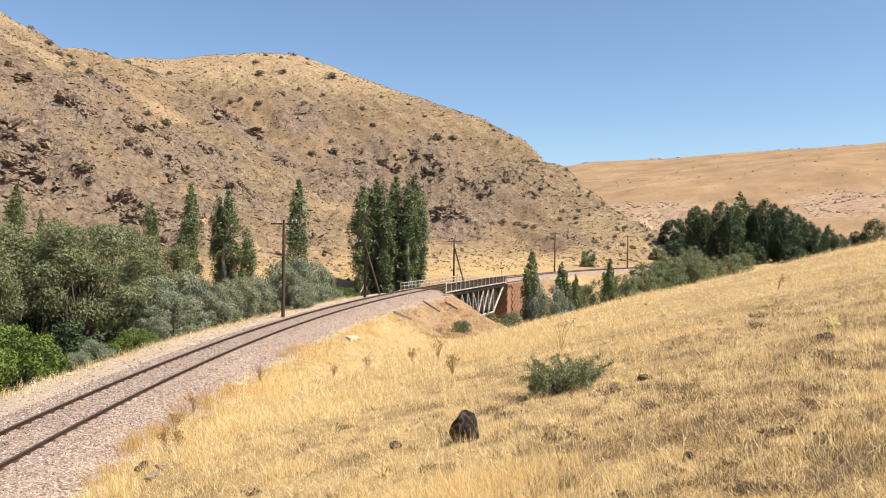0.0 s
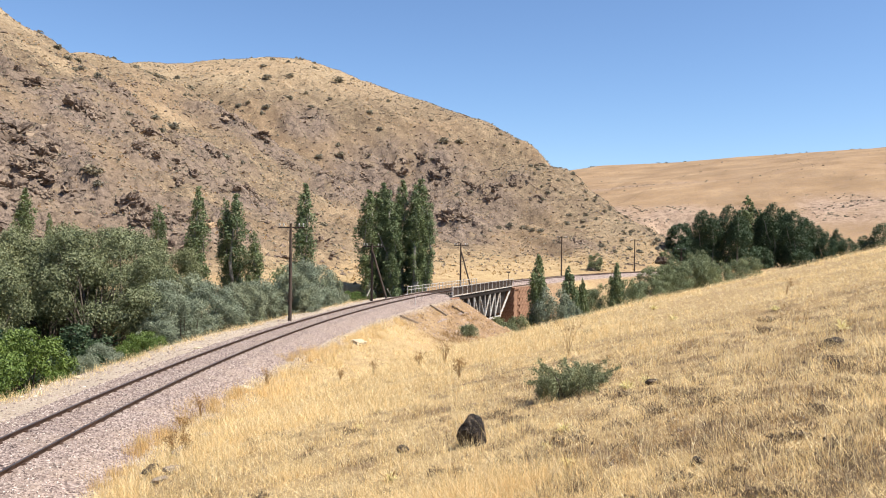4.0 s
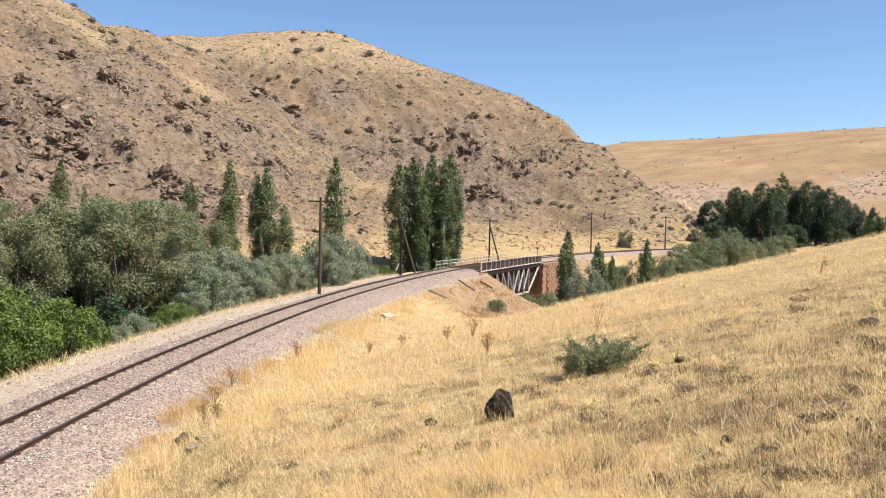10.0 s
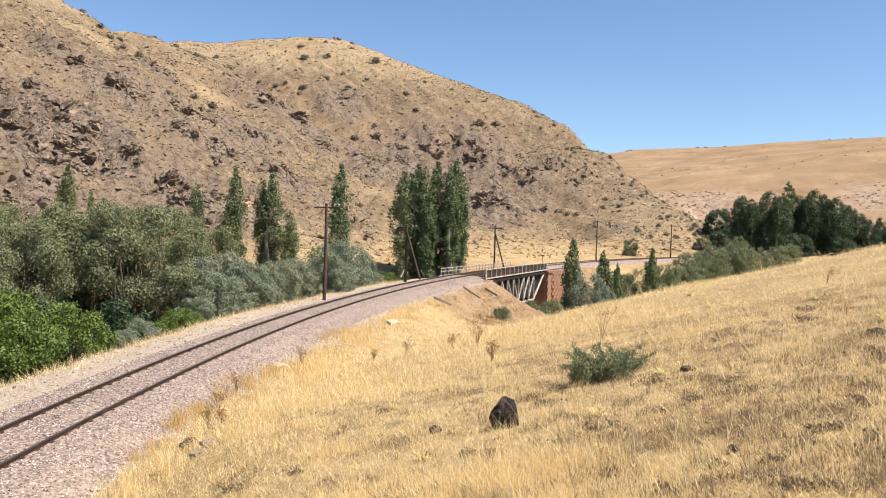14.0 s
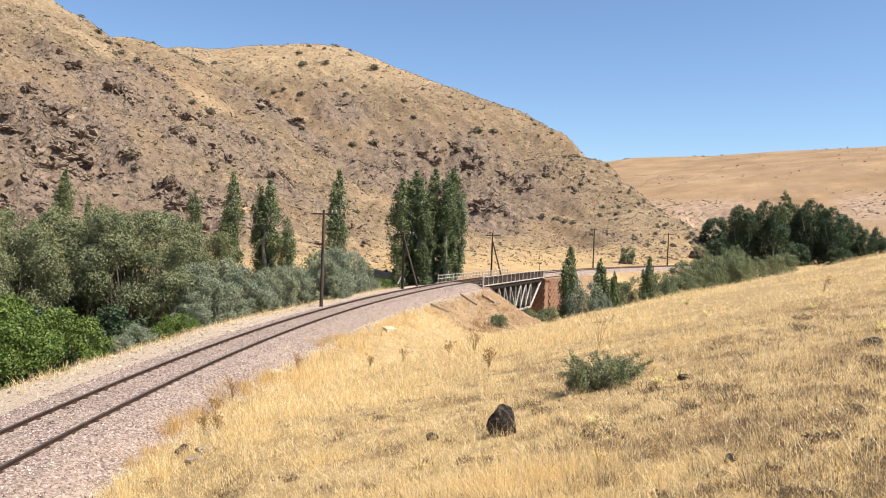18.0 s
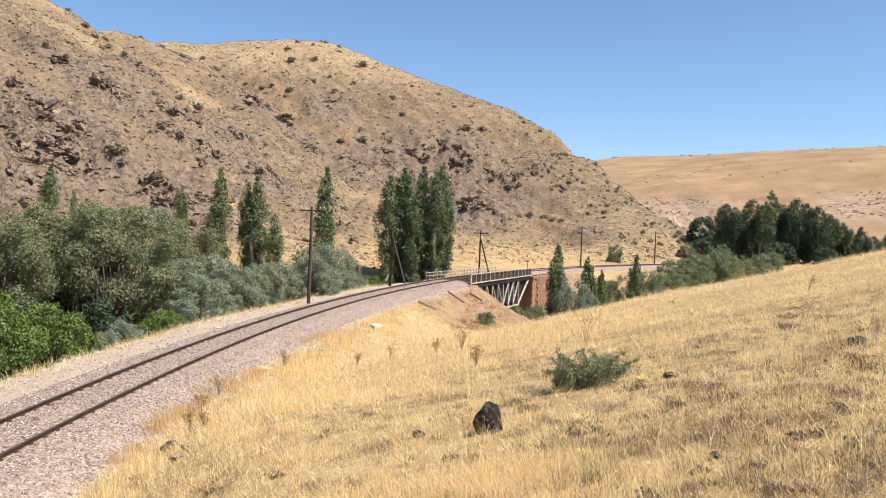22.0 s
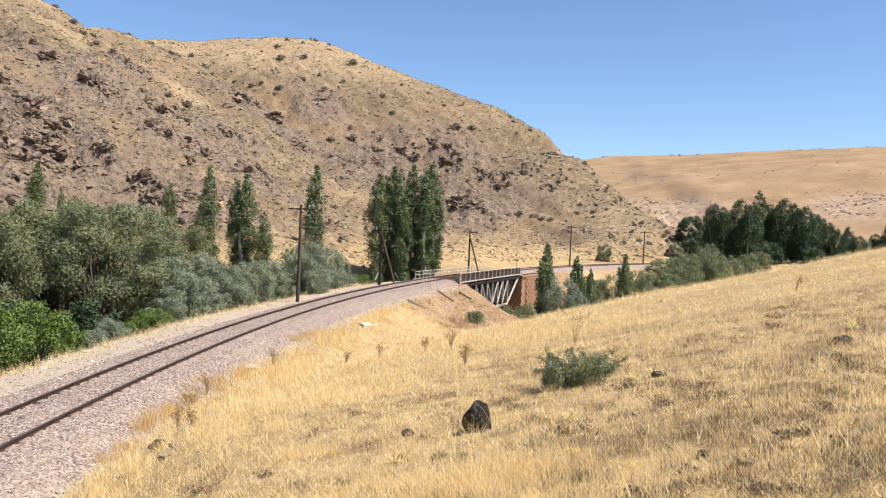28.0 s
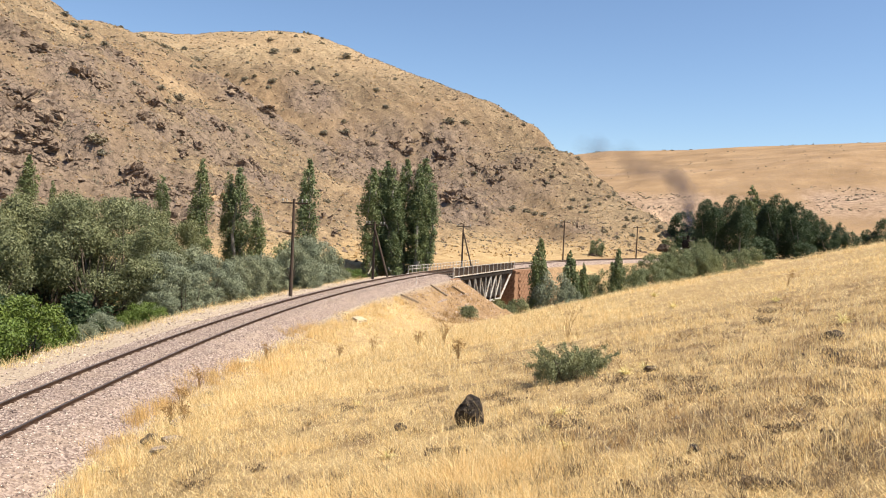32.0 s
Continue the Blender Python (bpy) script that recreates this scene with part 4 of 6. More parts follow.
def build_trees():
    rng = random.Random(5)
    lab = "tall slender dark green poplar rising above the scrub"
    pop = [make_tree("poplar_tree", lab, "tree", "poplars at the foot of the hill", 14, 1.25, POPLAR, PALE_BARK, 11 + i, "poplar", 11000, 0.12, 120, 1, 0.04, 0.0, 9, 1.7, (0.2, 0.42), 1.9) for i in range(4)]
    # the clump beyond the bridge
    plant(pop[0], 14, [(-4.9, 96.5, 14.4, 1.15), (-0.9, 98.5, 13.6, 1.1), (-11.4, 87, 17.4, 0.86), (-35.7, 76, 9.6, 1.15)], rng)
    plant(pop[1], 14, [(-3.5, 99, 13.4, 1.15), (1.4, 100.5, 13.8, 1.2), (-4.2, 98.0, 13.0, 1.25), (-17.9, 84.1, 13.4, 1.1)], rng)
    plant(pop[2], 14, [(-2.2, 97, 13.9, 1.2), (0.4, 98, 13.2, 1.2), (-21.4, 81.2, 12.9, 1.1), (-34.2, 78.5, 7.2, 0.85)], rng)
    plant(pop[3], 14, [(2.0, 98.5, 10.7, 1.15), (0.6, 97.2, 11.5, 1.3), (-1.8, 96.8, 11.5, 1.3), (-16.0, 82.5, 11.6, 1.05), (-25.6, 84.3, 8.4, 1.1), (-18.9, 85, 11.8, 1.0)], rng)
    lab = "broad grey-green willow with many slanting trunks beside the stream"
    willow = [make_tree("willow_tree", lab, "tree", "willows beside the track", 8, 3.0, WILLOW, BARK, 31 + i, "dome", 40000, 0.056, 50, 9, 0.42, 0.5, 16, 2.4, (0.19, 0.31), 0.95, 0.5) for i in range(4)]
    plant(willow[0], 8, [(-22.7, 42.3, 8.8, 0.9), (-19.1, 49, 9.9, 1.0), (-30, 50, 8.9, 1.1)], rng)
    plant(willow[1], 8, [(-22.7, 51.2, 10.2, 1.0), (-26.8, 42.2, 9.5, 1.0)], rng)
    plant(willow[2], 8, [(-19.3, 54.7, 10.1, 0.95), (-24.4, 39.6, 8.6, 1.0)], rng)
    plant(willow[3], 8, [(-17.2, 57.3, 9.0, 0.85), (-25.5, 47, 9.4, 1.0)], rng)
    lab = "silvery grey-green bushy oleaster"
    ole = [make_tree("oleaster_bush", lab, "shrub", "silvery shrubs beside the track", 4.5, 2.2, OLEASTER, BARK, 51 + i, "dome", 18000, 0.06, 52, 3, 0.03, 0.3, 7, 2.5, (0.2, 0.34), 0.9, 0.45) for i in range(3)]
    plant(ole[0], 4.5, [(-14.9, 56, 4.8, 1.0), (-11.9, 57.5, 3.8, 1.0), (-7.3, 74.6, 4.7, 0.8), (-7.9, 63.6, 2.4, 1.0), (-13.4, 49.5, 3.6, 1.1), (-9.4, 66, 2.9, 1.1), (-14.9, 40.0, 2.2, 1.1), (-15.2, 38.4, 1.8, 1.0)], rng)
    plant(ole[1], 4.5, [(-13.0, 53.6, 4.0, 1.0), (-11.1, 61.3, 3.4, 1.0), (-15.6, 51, 4.4, 1.0)], rng)
    plant(ole[2], 4.5, [(-10.3, 70, 5.2, 0.95), (-12.3, 65, 4.6, 1.0), (-9.1, 67.4, 5.2, 0.85), (-8.1, 71.5, 5.4, 0.85), (-9.1, 63.3, 4.1, 0.9), (-14.3, 46.5, 2.6, 1.2), (-7.2, 77.5, 3.6, 0.9), (-8.9, 74.5, 4.2, 0.9)], rng)
    lab = "rounded soft green willow bush"
    wb = [make_tree("willow_bush", lab, "shrub", "green bushes in the valley", 5, 2.4, VALLEY, BARK, 55 + i, "dome", 9000, 0.09, 52, 3, 0.03, 0.4, 5, 2.0, (0.19, 0.34), 0.95, 0.3) for i in range(3)]
    plant(wb[0], 5, [(-10.8, 76, 8.5, 0.75), (32.7, 107.1, 4.6, 1.1), (43.2, 116.2, 4.2, 1.1), (53.5, 161.4, 2.6, 0.9), (25.2, 91.6, 6.6, 0.5), (20.5, 90.7, 5.2, 0.7), (53.6, 129.4, 4.5, 1.1)], rng)
    plant(wb[1], 5, [(-13, 74, 6.5, 0.8), (35.3, 110.5, 3.9, 1.0), (37.0, 112.1, 4.4, 1.0), (35.9, 106.5, 4.0, 1.0), (52.9, 163.7, 4.4, 0.8), (47.9, 123, 4.2, 1.1), (50.9, 141, 4.6, 1.1), (28.7, 100, 4.7, 0.9), (35.2, 151.9, 3.4, 0.9), (22.4, 93.4, 5.4, 0.7)], rng)
    plant(wb[2], 5, [(38, 112, 4.3, 1.1), (41.8, 116.8, 5.0, 0.95), (59.7, 139.8, 4.0, 1.2), (31.2, 103.5, 4.3, 1.1), (26.8, 96.5, 5.0, 0.8), (44.5, 119.5, 4.4, 1.1)], rng)
    plant(make_tree("oleaster_bush", "pale grey-green oleaster beside the stream", "shrub", "silvery shrubs beside the stream", 5, 2.2, OLEASTER, BARK, 58, "dome", 15000, 0.075, 52, 4, 0.05, 0.3, 9, 2.4, (0.2, 0.34), 1.0), 5, [(15.0, 82.2, 7.3, 0.72), (15.9, 81.0, 5.6, 0.7)], rng)
    # made-up bushes in dark grove leaves, shading the gaps below bridge and willows
    lab = "dark green bush added to darken a gap"
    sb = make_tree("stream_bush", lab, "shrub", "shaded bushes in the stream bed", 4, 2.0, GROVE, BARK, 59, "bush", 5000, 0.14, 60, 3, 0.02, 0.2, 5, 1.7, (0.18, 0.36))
    plant(sb, 4, BRIDGE_SHADE, rng)
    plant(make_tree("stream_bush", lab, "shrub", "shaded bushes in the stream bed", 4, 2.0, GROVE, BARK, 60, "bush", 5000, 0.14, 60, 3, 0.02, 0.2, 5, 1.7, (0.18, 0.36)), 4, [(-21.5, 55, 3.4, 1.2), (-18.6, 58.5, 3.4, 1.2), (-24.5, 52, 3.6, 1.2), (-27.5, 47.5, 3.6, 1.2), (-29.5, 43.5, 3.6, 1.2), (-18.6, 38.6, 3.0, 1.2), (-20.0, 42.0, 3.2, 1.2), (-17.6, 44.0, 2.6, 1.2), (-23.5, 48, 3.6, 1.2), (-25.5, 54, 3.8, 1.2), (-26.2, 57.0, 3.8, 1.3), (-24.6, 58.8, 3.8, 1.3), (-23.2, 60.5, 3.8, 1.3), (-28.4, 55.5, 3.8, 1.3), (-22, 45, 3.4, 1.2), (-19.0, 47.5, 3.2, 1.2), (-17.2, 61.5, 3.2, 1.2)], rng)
    lab = "leafy bright green bush at the edge of the gravel verge"
    gb = [make_tree("green_bush", lab, "shrub", "bright green bushes beside the track", 3.6, 2.0, GREEN_BUSH, BARK, 61 + i, "dome", 17000, 0.075, 60, 3, 0.0, 0.0, 7, 1.5, (0.16, 0.3), 0.9, 0.4) for i in range(2)]
    plant(gb[0], 3.6, [(-17.9, 32.6, 4.1, 1.0), (-15.9, 34.4, 3.5, 0.95), (-14.2, 45, 2.2, 0.9), (-6.9, 80.5, 2.2, 1.2), (-5.6, 80.5, 2.8, 1.1), (-5.0, 85, 2.6, 1.3)], rng)
    plant(gb[1], 3.6, [(-16.6, 31.2, 3.8, 1.0), (-19.8, 34.6, 4.7, 1.0), (-14.3, 43.4, 2.2, 1.0)], rng)
    lab = "small dark green conical poplar below the track"
    rp = [make_tree("young_poplar", lab, "tree", "young poplars below the track", 7, 1.1, POPLAR, BARK, 65 + i, "poplar", 7500, 0.135, 90, 1, 0.02, 0.0, 7, 1.6, (0.2, 0.42), 1.5) for i in range(2)]
    plant(rp[0], 7, [(13.1, 83.0, 10.3, 0.62), (22.8, 89.1, 8.5, 0.62)], rng)
    plant(rp[1], 7, [(17.9, 88.2, 9.1, 0.72), (19.0, 88.4, 7.4, 0.6)], rng)
    lab = "dark green poplar in a dense grove"
    grove = [make_tree("grove_tree", lab, "tree", "dark grove across the valley", 12, 2.9 - 0.3 * (i % 2), GROVE, PALE_BARK, 71 + i, ("round", "poplar")[i % 2], 12500, 0.155, 110, 1, 0.02, 0.0, 4, 1.7, (0.2, 0.42), 1.4, 0.2) for i in range(4)]
    plant(grove[0], 12, [(55.4, 151.6, 11.8, 0.76), (73.6, 169.1, 12.5, 1.0), (81.0, 163.5, 11.0, 1.05), (89.1, 161.6, 10.3, 1.1)], rng)
    plant(grove[1], 12, [(57.4, 150.8, 11.0, 0.95), (73.5, 164.8, 11.5, 1.05), (84.7, 165.1, 9.1, 1.1), (95.1, 165, 12.0, 1.1)], rng)
    plant(grove[2], 12, [(60.4, 151.8, 12.5, 0.95), (74.2, 162.3, 13.4, 1.0), (77.6, 160.7, 11.8, 1.05), (85.1, 161.5, 8.8, 1.1), (98.4, 163.2, 16.6, 1.1)], rng)
    plant(grove[3], 12, [(61.1, 148.3, 11.4, 0.95), (77.6, 165.1, 12.7, 1.0), (88.5, 164.2, 10.1, 0.8)], rng)
    low = make_tree("grove_bush", "low dark green bush at the edge of the grove", "shrub", "dark bushes beside the grove", 5, 2.4, GROVE, BARK, 77, "dome", 7000, 0.15, 46, 3, 0.02, 0.0, 5, 1.7, (0.2, 0.34), 1.0)
    plant(low, 5, [(59.5, 174.5, 4.6, 1.0), (61.8, 178, 5.6, 1.0), (64.6, 180, 6.0, 1.0), (63.0, 186, 6.4, 1.1), (67.5, 186, 7.2, 1.1), (70.0, 158.5, 4.6, 1.2), (77.5, 156.5, 4.4, 1.2), (64.5, 150.5, 4.4, 1.1), (85.5, 158, 4.0, 1.2)], rng)
    tall = make_tree("pale_trunk_poplar", "tall lighter green poplar with a bare pale trunk", "tree", "dark grove across the valley", 15, 1.3, POPLAR, PALE_BARK, 81, "poplar", 4200, 0.22, 80, 1, 0.22)
    plant(tall, 15, [(69.5, 164.5, 14.6, 1.3)], rng)


build_trees()


# ---- rocks ----
def hull_np(rng, size, sides=14):
    """One angular block: vertices and triangles of a random convex hull."""
    p = rng.normal(size=(sides, 3))
    p /= np.linalg.norm(p, axis=1, keepdims=True)
    p = np.sign(p) * np.abs(p) ** 0.7 * np.asarray(size) * 0.5
    bm = bmesh.new()
    for v in p:
        bm.verts.new(v)
    bmesh.ops.convex_hull(bm, input=bm.verts)
    bm.verts.index_update()
    keep = [v for v in bm.verts if v.link_faces]
    idx = {v: i for i, v in enumerate(keep)}
    vs = np.array([v.co for v in keep])
    fs = np.array([[idx[v] for v in f.verts] for f in bm.faces if len(f.verts) == 3])
    bm.free()
    return vs, fs


HULLS = [hull_np(np.random.default_rng(100 + i), (1.5, 1.1, 1.0), 9) for i in range(14)]


def rough_block(v, f, mat, seed, cuts=2, name="block"):
    """A hull broken up by cracks and steps."""
    bm = bmesh.new()
    vs = [bm.verts.new(q) for q in v]
    for t in f:
        bm.faces.new([vs[i] for i in t])
    bmesh.ops.subdivide_edges(bm, edges=bm.edges, cuts=cuts, use_grid_fill=True)
    for q in bm.verts:
        n = noise.noise(q.co * 2.3 + Vector((seed, 0, 0))) + 0.8 * noise.noise(q.co * 5.0 + Vector((0, seed, 0))) + (0.5 * noise.noise(q.co * 11.0) if cuts > 2 else 0)
        crack = max(0.0, 0.16 - abs(noise.noise(q.co * 1.9 + Vector((0, 0, seed))))) * (2.2 if cuts > 2 else 0)
        q.co += q.co.normalized() * (0.24 * n - crack)
        q.co.z += 0.06 * math.floor(3 * noise.noise(q.co * 1.5 + Vector((0, seed, 0))))
    return mesh_bm(name, bm, mat)


BLOCKS = [[rough_block(v, f, m, 7.3 * i) for i, (v, f) in enumerate(HULLS)] for m in (ROCK, PALE_ROCK)]
MASSES = [[rough_block(*hull_np(np.random.default_rng(160 + i), (1.5, 1.25, 1.15), 12), m, 3.1 * i, 5, "crag") for i in range(8)] for m in (ROCK, PALE_ROCK)]


def outcrop(x, y, rad, count, big, pale, seed, label):
    """A crag: leaning angular blocks of one bedding, sunk into the slope."""
    rng = np.random.default_rng(seed)
    ob = thing("rock_outcrop", pose(x, y, height(x, y)), label, "rock outcrop", "rock outcrops on the hillside")
    px, py = x + rng.normal(size=count) * rad * 0.42, y + rng.normal(size=count) * rad * 0.38
    pz = heights(px, py)
    lean = (rng.normal() * 0.25 + 0.35, rng.normal() * 0.25, rng.uniform(-0.6, 0.6))
    inv = ob.matrix_basis.inverted()
    # the bedrock that stands out of the slope
    for i in range(max(2, int(rad * 1.25))):
        a, q = rng.uniform(0, 6.28), rad * 0.5 * math.sqrt(rng.uniform())
        cx, cy = x + math.cos(a) * q, y + 0.8 * math.sin(a) * q
        k = rad * rng.uniform(0.2, 0.42) * np.array([rng.uniform(0.9, 1.4), rng.uniform(0.8, 1.1), rng.uniform(0.6, 0.95)])
        m = Matrix.LocRotScale((cx, cy, height(cx, cy) - 0.12 * k[2]), Euler((lean[0] + rng.normal() * 0.2, lean[1] + rng.normal() * 0.2, rng.uniform(0, 6.28))), Vector(k))
        part("crag", MASSES[pale][rng.integers(8)], ob, at=inv @ m)
    for i in range(count):
        s = big * rng.uniform(0.1, 1.0) ** 2.6 + 0.22
        k = rng.uniform(0.6, 1.5, 3) * s
        e = Euler([a + rng.normal() * 0.3 for a in lean])
        m = Matrix.LocRotScale((px[i], py[i], pz[i] - 0.3 * k[2]), e, Vector(k))
        part("block", BLOCKS[pale][rng.integers(len(HULLS))], ob, at=inv @ m)


def build_outcrops():
    for i, (x, y, rad, k) in enumerate(OUTCROPS):
        pale = 1 if i == 17 else 0
        outcrop(x, y, rad, int(14 + 4.2 * rad * k), 0.7 + 0.5 * k, pale, 300 + i, "pale ochre broken rock face on the slope" if pale else "jagged brown rock outcrop on the dry slope")


def build_crags():
    """Small broken ledges between the large outcrops."""
    rng = np.random.default_rng(310)
    k = 0
    while k < 46:
        x, y = rng.uniform(-75, 45), rng.uniform(100, 225)
        z = natural(np.array([x]), np.array([y]))[0][0]
        if z < 1.5 or z > 44 or fbm(np.array([x]), np.array([y]), 30.0, 2, 49)[0] < -0.08:
            continue
        outcrop(x, y, rng.uniform(1.8, 3.4), int(rng.integers(6, 12)), rng.uniform(0.6, 1.1), 0, 340 + k, "low broken brown ledge on the dry slope")
        k += 1


build_outcrops()
build_crags()


def boulder(name, x, y, size, mat, seed, label, category="rock", sink=0.25, group=""):
    """A weathered stone with flats and pits, resting in the grass."""
    rng = np.random.default_rng(seed)
    bm = bmesh.new()
    bmesh.ops.create_icosphere(bm, subdivisions=4, radius=0.5)
    cuts = [(Vector(rng.normal(size=3)).normalized(), rng.uniform(0.3, 0.46)) for _ in range(9)]
    for v in bm.verts:
        for n, d in cuts:
            k = v.co.dot(n) - d
            if k > 0:
                v.co -= n * k * 0.9
        v.co *= 1 + 0.2 * noise.noise(v.co * 3.5 + Vector((seed, 0, 0))) + 0.12 * noise.noise(v.co * 8) + 0.05 * noise.noise(v.co * 19)
        v.co.x, v.co.y, v.co.z = v.co.x * size[0], v.co.y * size[1], v.co.z * size[2]
    ob = new(name, mesh_bm(name, bm, mat, False))
    ob.matrix_basis = pose(x, y, height(x, y) + size[2] * (0.5 - sink), rng.uniform(-8, 8), rng.uniform(-8, 8), rng.uniform(0, 360))
    return tagged(ob, label, category, group)


def build_stones():
    dark = "dark boulder half sunk in dry grass"
    boulder("boulder", 0.80, 9.6, (0.36, 0.40, 0.46), BLACK_ROCK, 12, dark)
    for i, (x, y, s) in enumerate([(-0.04, 10.3, 0.22), (2.2, 5.97, 0.13), (-5.27, 17.0, 0.42), (-5.95, 24.6, 0.4), (3.46, 11.2, 0.22), (5.9, 10.9, 0.3), (4.9, 9.0, 0.2)]):
        boulder("field_stone", x, y, (s, s * 0.85, s * 0.6), DARK_ROCK, 20 + i, "small dark stone among dry grass", "stone", 0.3, "stones in the grass")
    for i, (x, y, s) in enumerate([(-4.89, 17.89, 0.65), (-4.6, 19.04, 0.5), (-4.4, 15.58, 0.5), (-6.0, 23.77, 0.5), (-4.48, 15.06, 0.42)]):
        boulder("flat_stone", x, y, (s, s * 0.9, s * 0.3), SLAB, 35 + i, "flat grey-brown stone bedded in dry grass", "stone", 0.3, "flat stones below the ballast")
    for i, (x, y, s) in enumerate([(-7.75, 15.7, 1.0), (-2.81, 45.3, 1.2), (-3.6, 46.6, 0.6), (-6.0, 30.2, 0.7), (-14.7, 30.2, 0.45), (-14.9, 29.4, 0.35), (-13.3, 33.0, 0.4), (-10.6, 41.2, 0.5)]):
        boulder("pale_stone", x, y, (s, s * 0.85, s * 0.32), LIME, 50 + i, "pale limestone lump beside the track", "stone", 0.35, "pale stones beside the track")


boulder("dark_crag", 51.6, 163.5, (3.0, 2.4, 2.6), DARK_ROCK, 33, "dark hollowed rock beside the distant track", "rock", 0.3)
build_stones()


# ---- loose gravel, stones and scrub ----
def chips(name, x, y, z, size, mat, seed, label, category, squash=0.75):
    """Eight-sided chips, joined into one mesh."""
    rng = np.random.default_rng(seed)
    n = len(x)
    base = np.array([[1, 0, 0], [0, 1, 0], [-1, 0, 0], [0, -1, 0], [0, 0, 1], [0, 0, -1]], float)
    tri = np.array([[0, 1, 4], [1, 2, 4], [2, 3, 4], [3, 0, 4], [1, 0, 5], [2, 1, 5], [3, 2, 5], [0, 3, 5]])
    v = base[None] * rng.uniform(0.55, 1.2, (n, 6, 1)) + rng.normal(size=(n, 6, 3)) * 0.18
    v[:, :, 2] *= squash
    a = rng.uniform(0, 6.28, n)
    c, s = np.cos(a)[:, None], np.sin(a)[:, None]
    v = np.stack([v[:, :, 0] * c - v[:, :, 1] * s, v[:, :, 0] * s + v[:, :, 1] * c, v[:, :, 2]], -1) * (np.asarray(size) * 0.5)[:, None, None]
    v += np.stack([x, y, z], -1)[:, None]
    f = tri[None] + 6 * np.arange(n)[:, None, None]
    ob = new(name, mesh_np(name, v.reshape(-1, 3), f.reshape(-1, 3), mat))
    return tagged(ob, label, category, kind="stuff")


def bed_height(n):
    return np.interp(n, [-3.6, -2.5, -1.6, -0.85, 0.0, 0.85, 1.6, 2.7, 4.6], [-0.75, -0.45, -0.17, -0.11, -0.09, -0.11, -0.17, -0.60, -1.6])


def build_gravel():
    rng = np.random.default_rng(41)
    k = 44000
    s = -12 + 74 * rng.uniform(0, 1, k) ** 1.5
    n = rng.uniform(-2.9, 3.7, k)
    ok = (np.abs(np.abs(n) - 0.752) > 0.09) & ((np.abs(n) > 0.75) | (rng.uniform(size=k) < 0.6))
    s, n = s[ok], n[ok]
    x, y, _ = on_line(s, n)
    z = np.maximum(bed_height(n), heights(x, y))
    chips("ballast_gravel", x, y, z + 0.008, rng.uniform(0.03, 0.075, len(x)), STONE_CHIP, 42, "loose pinkish crushed stone ballast", "gravel")
    s, n = -8 + 66 * rng.uniform(0, 1, 7000) ** 1.3, -rng.uniform(2.9, 6.0, 7000)
    x, y, _ = on_line(s, n)
    chips("verge_gravel", x, y, heights(x, y), 0.025 + 0.13 * rng.uniform(size=len(x)) ** 4, STONE_CHIP, 47, "scattered gravel and small stones on the verge", "gravel")
    s, n = rng.uniform(42, 70, 5200), rng.uniform(2.8, 13, 5200)
    x, y, _ = on_line(s, n)
    chips("bank_scree", x, y, heights(x, y), 0.03 + 0.17 * rng.uniform(size=len(x)) ** 3, STONE_CHIP, 46, "loose stones and rubble on the earth bank", "rubble")
    k = 26000
    x, y = rng.uniform(-90, 65, k), rng.uniform(95, 262, k)
    z, rocky, stony = natural(x, y)
    ok = rng.uniform(size=k) < np.clip(stony * 0.6 + rocky, 0.02, 1)
    x, y = x[ok], y[ok]
    chips("scree_stones", x, y, heights(x, y), 0.15 + 1.0 * rng.uniform(size=len(x)) ** 3.4, ROCK, 43, "brown stones scattered over the slope", "stones")


build_gravel()


def tussocks(name, x, y, size, mat, seed, label, category, leaves=7, up=0.5):
    """Low clumps of small leaves, joined into one mesh."""
    rng = np.random.default_rng(seed)
    n = len(x)
    z = heights(x, y)
    d = rng.normal(size=(n, leaves, 3))
    d[:, :, 2] = np.abs(d[:, :, 2]) * up
    c = np.stack([x, y, z], -1)[:, None] + d * (np.asarray(size) * 0.33)[:, None, None]
    v, f = leaves_np(c.reshape(-1, 3), np.repeat(np.asarray(size) * 0.5, leaves), rng, None, 1.4)
    return tagged(new(name, mesh_np(name, v, f, mat)), label, category, kind="stuff")


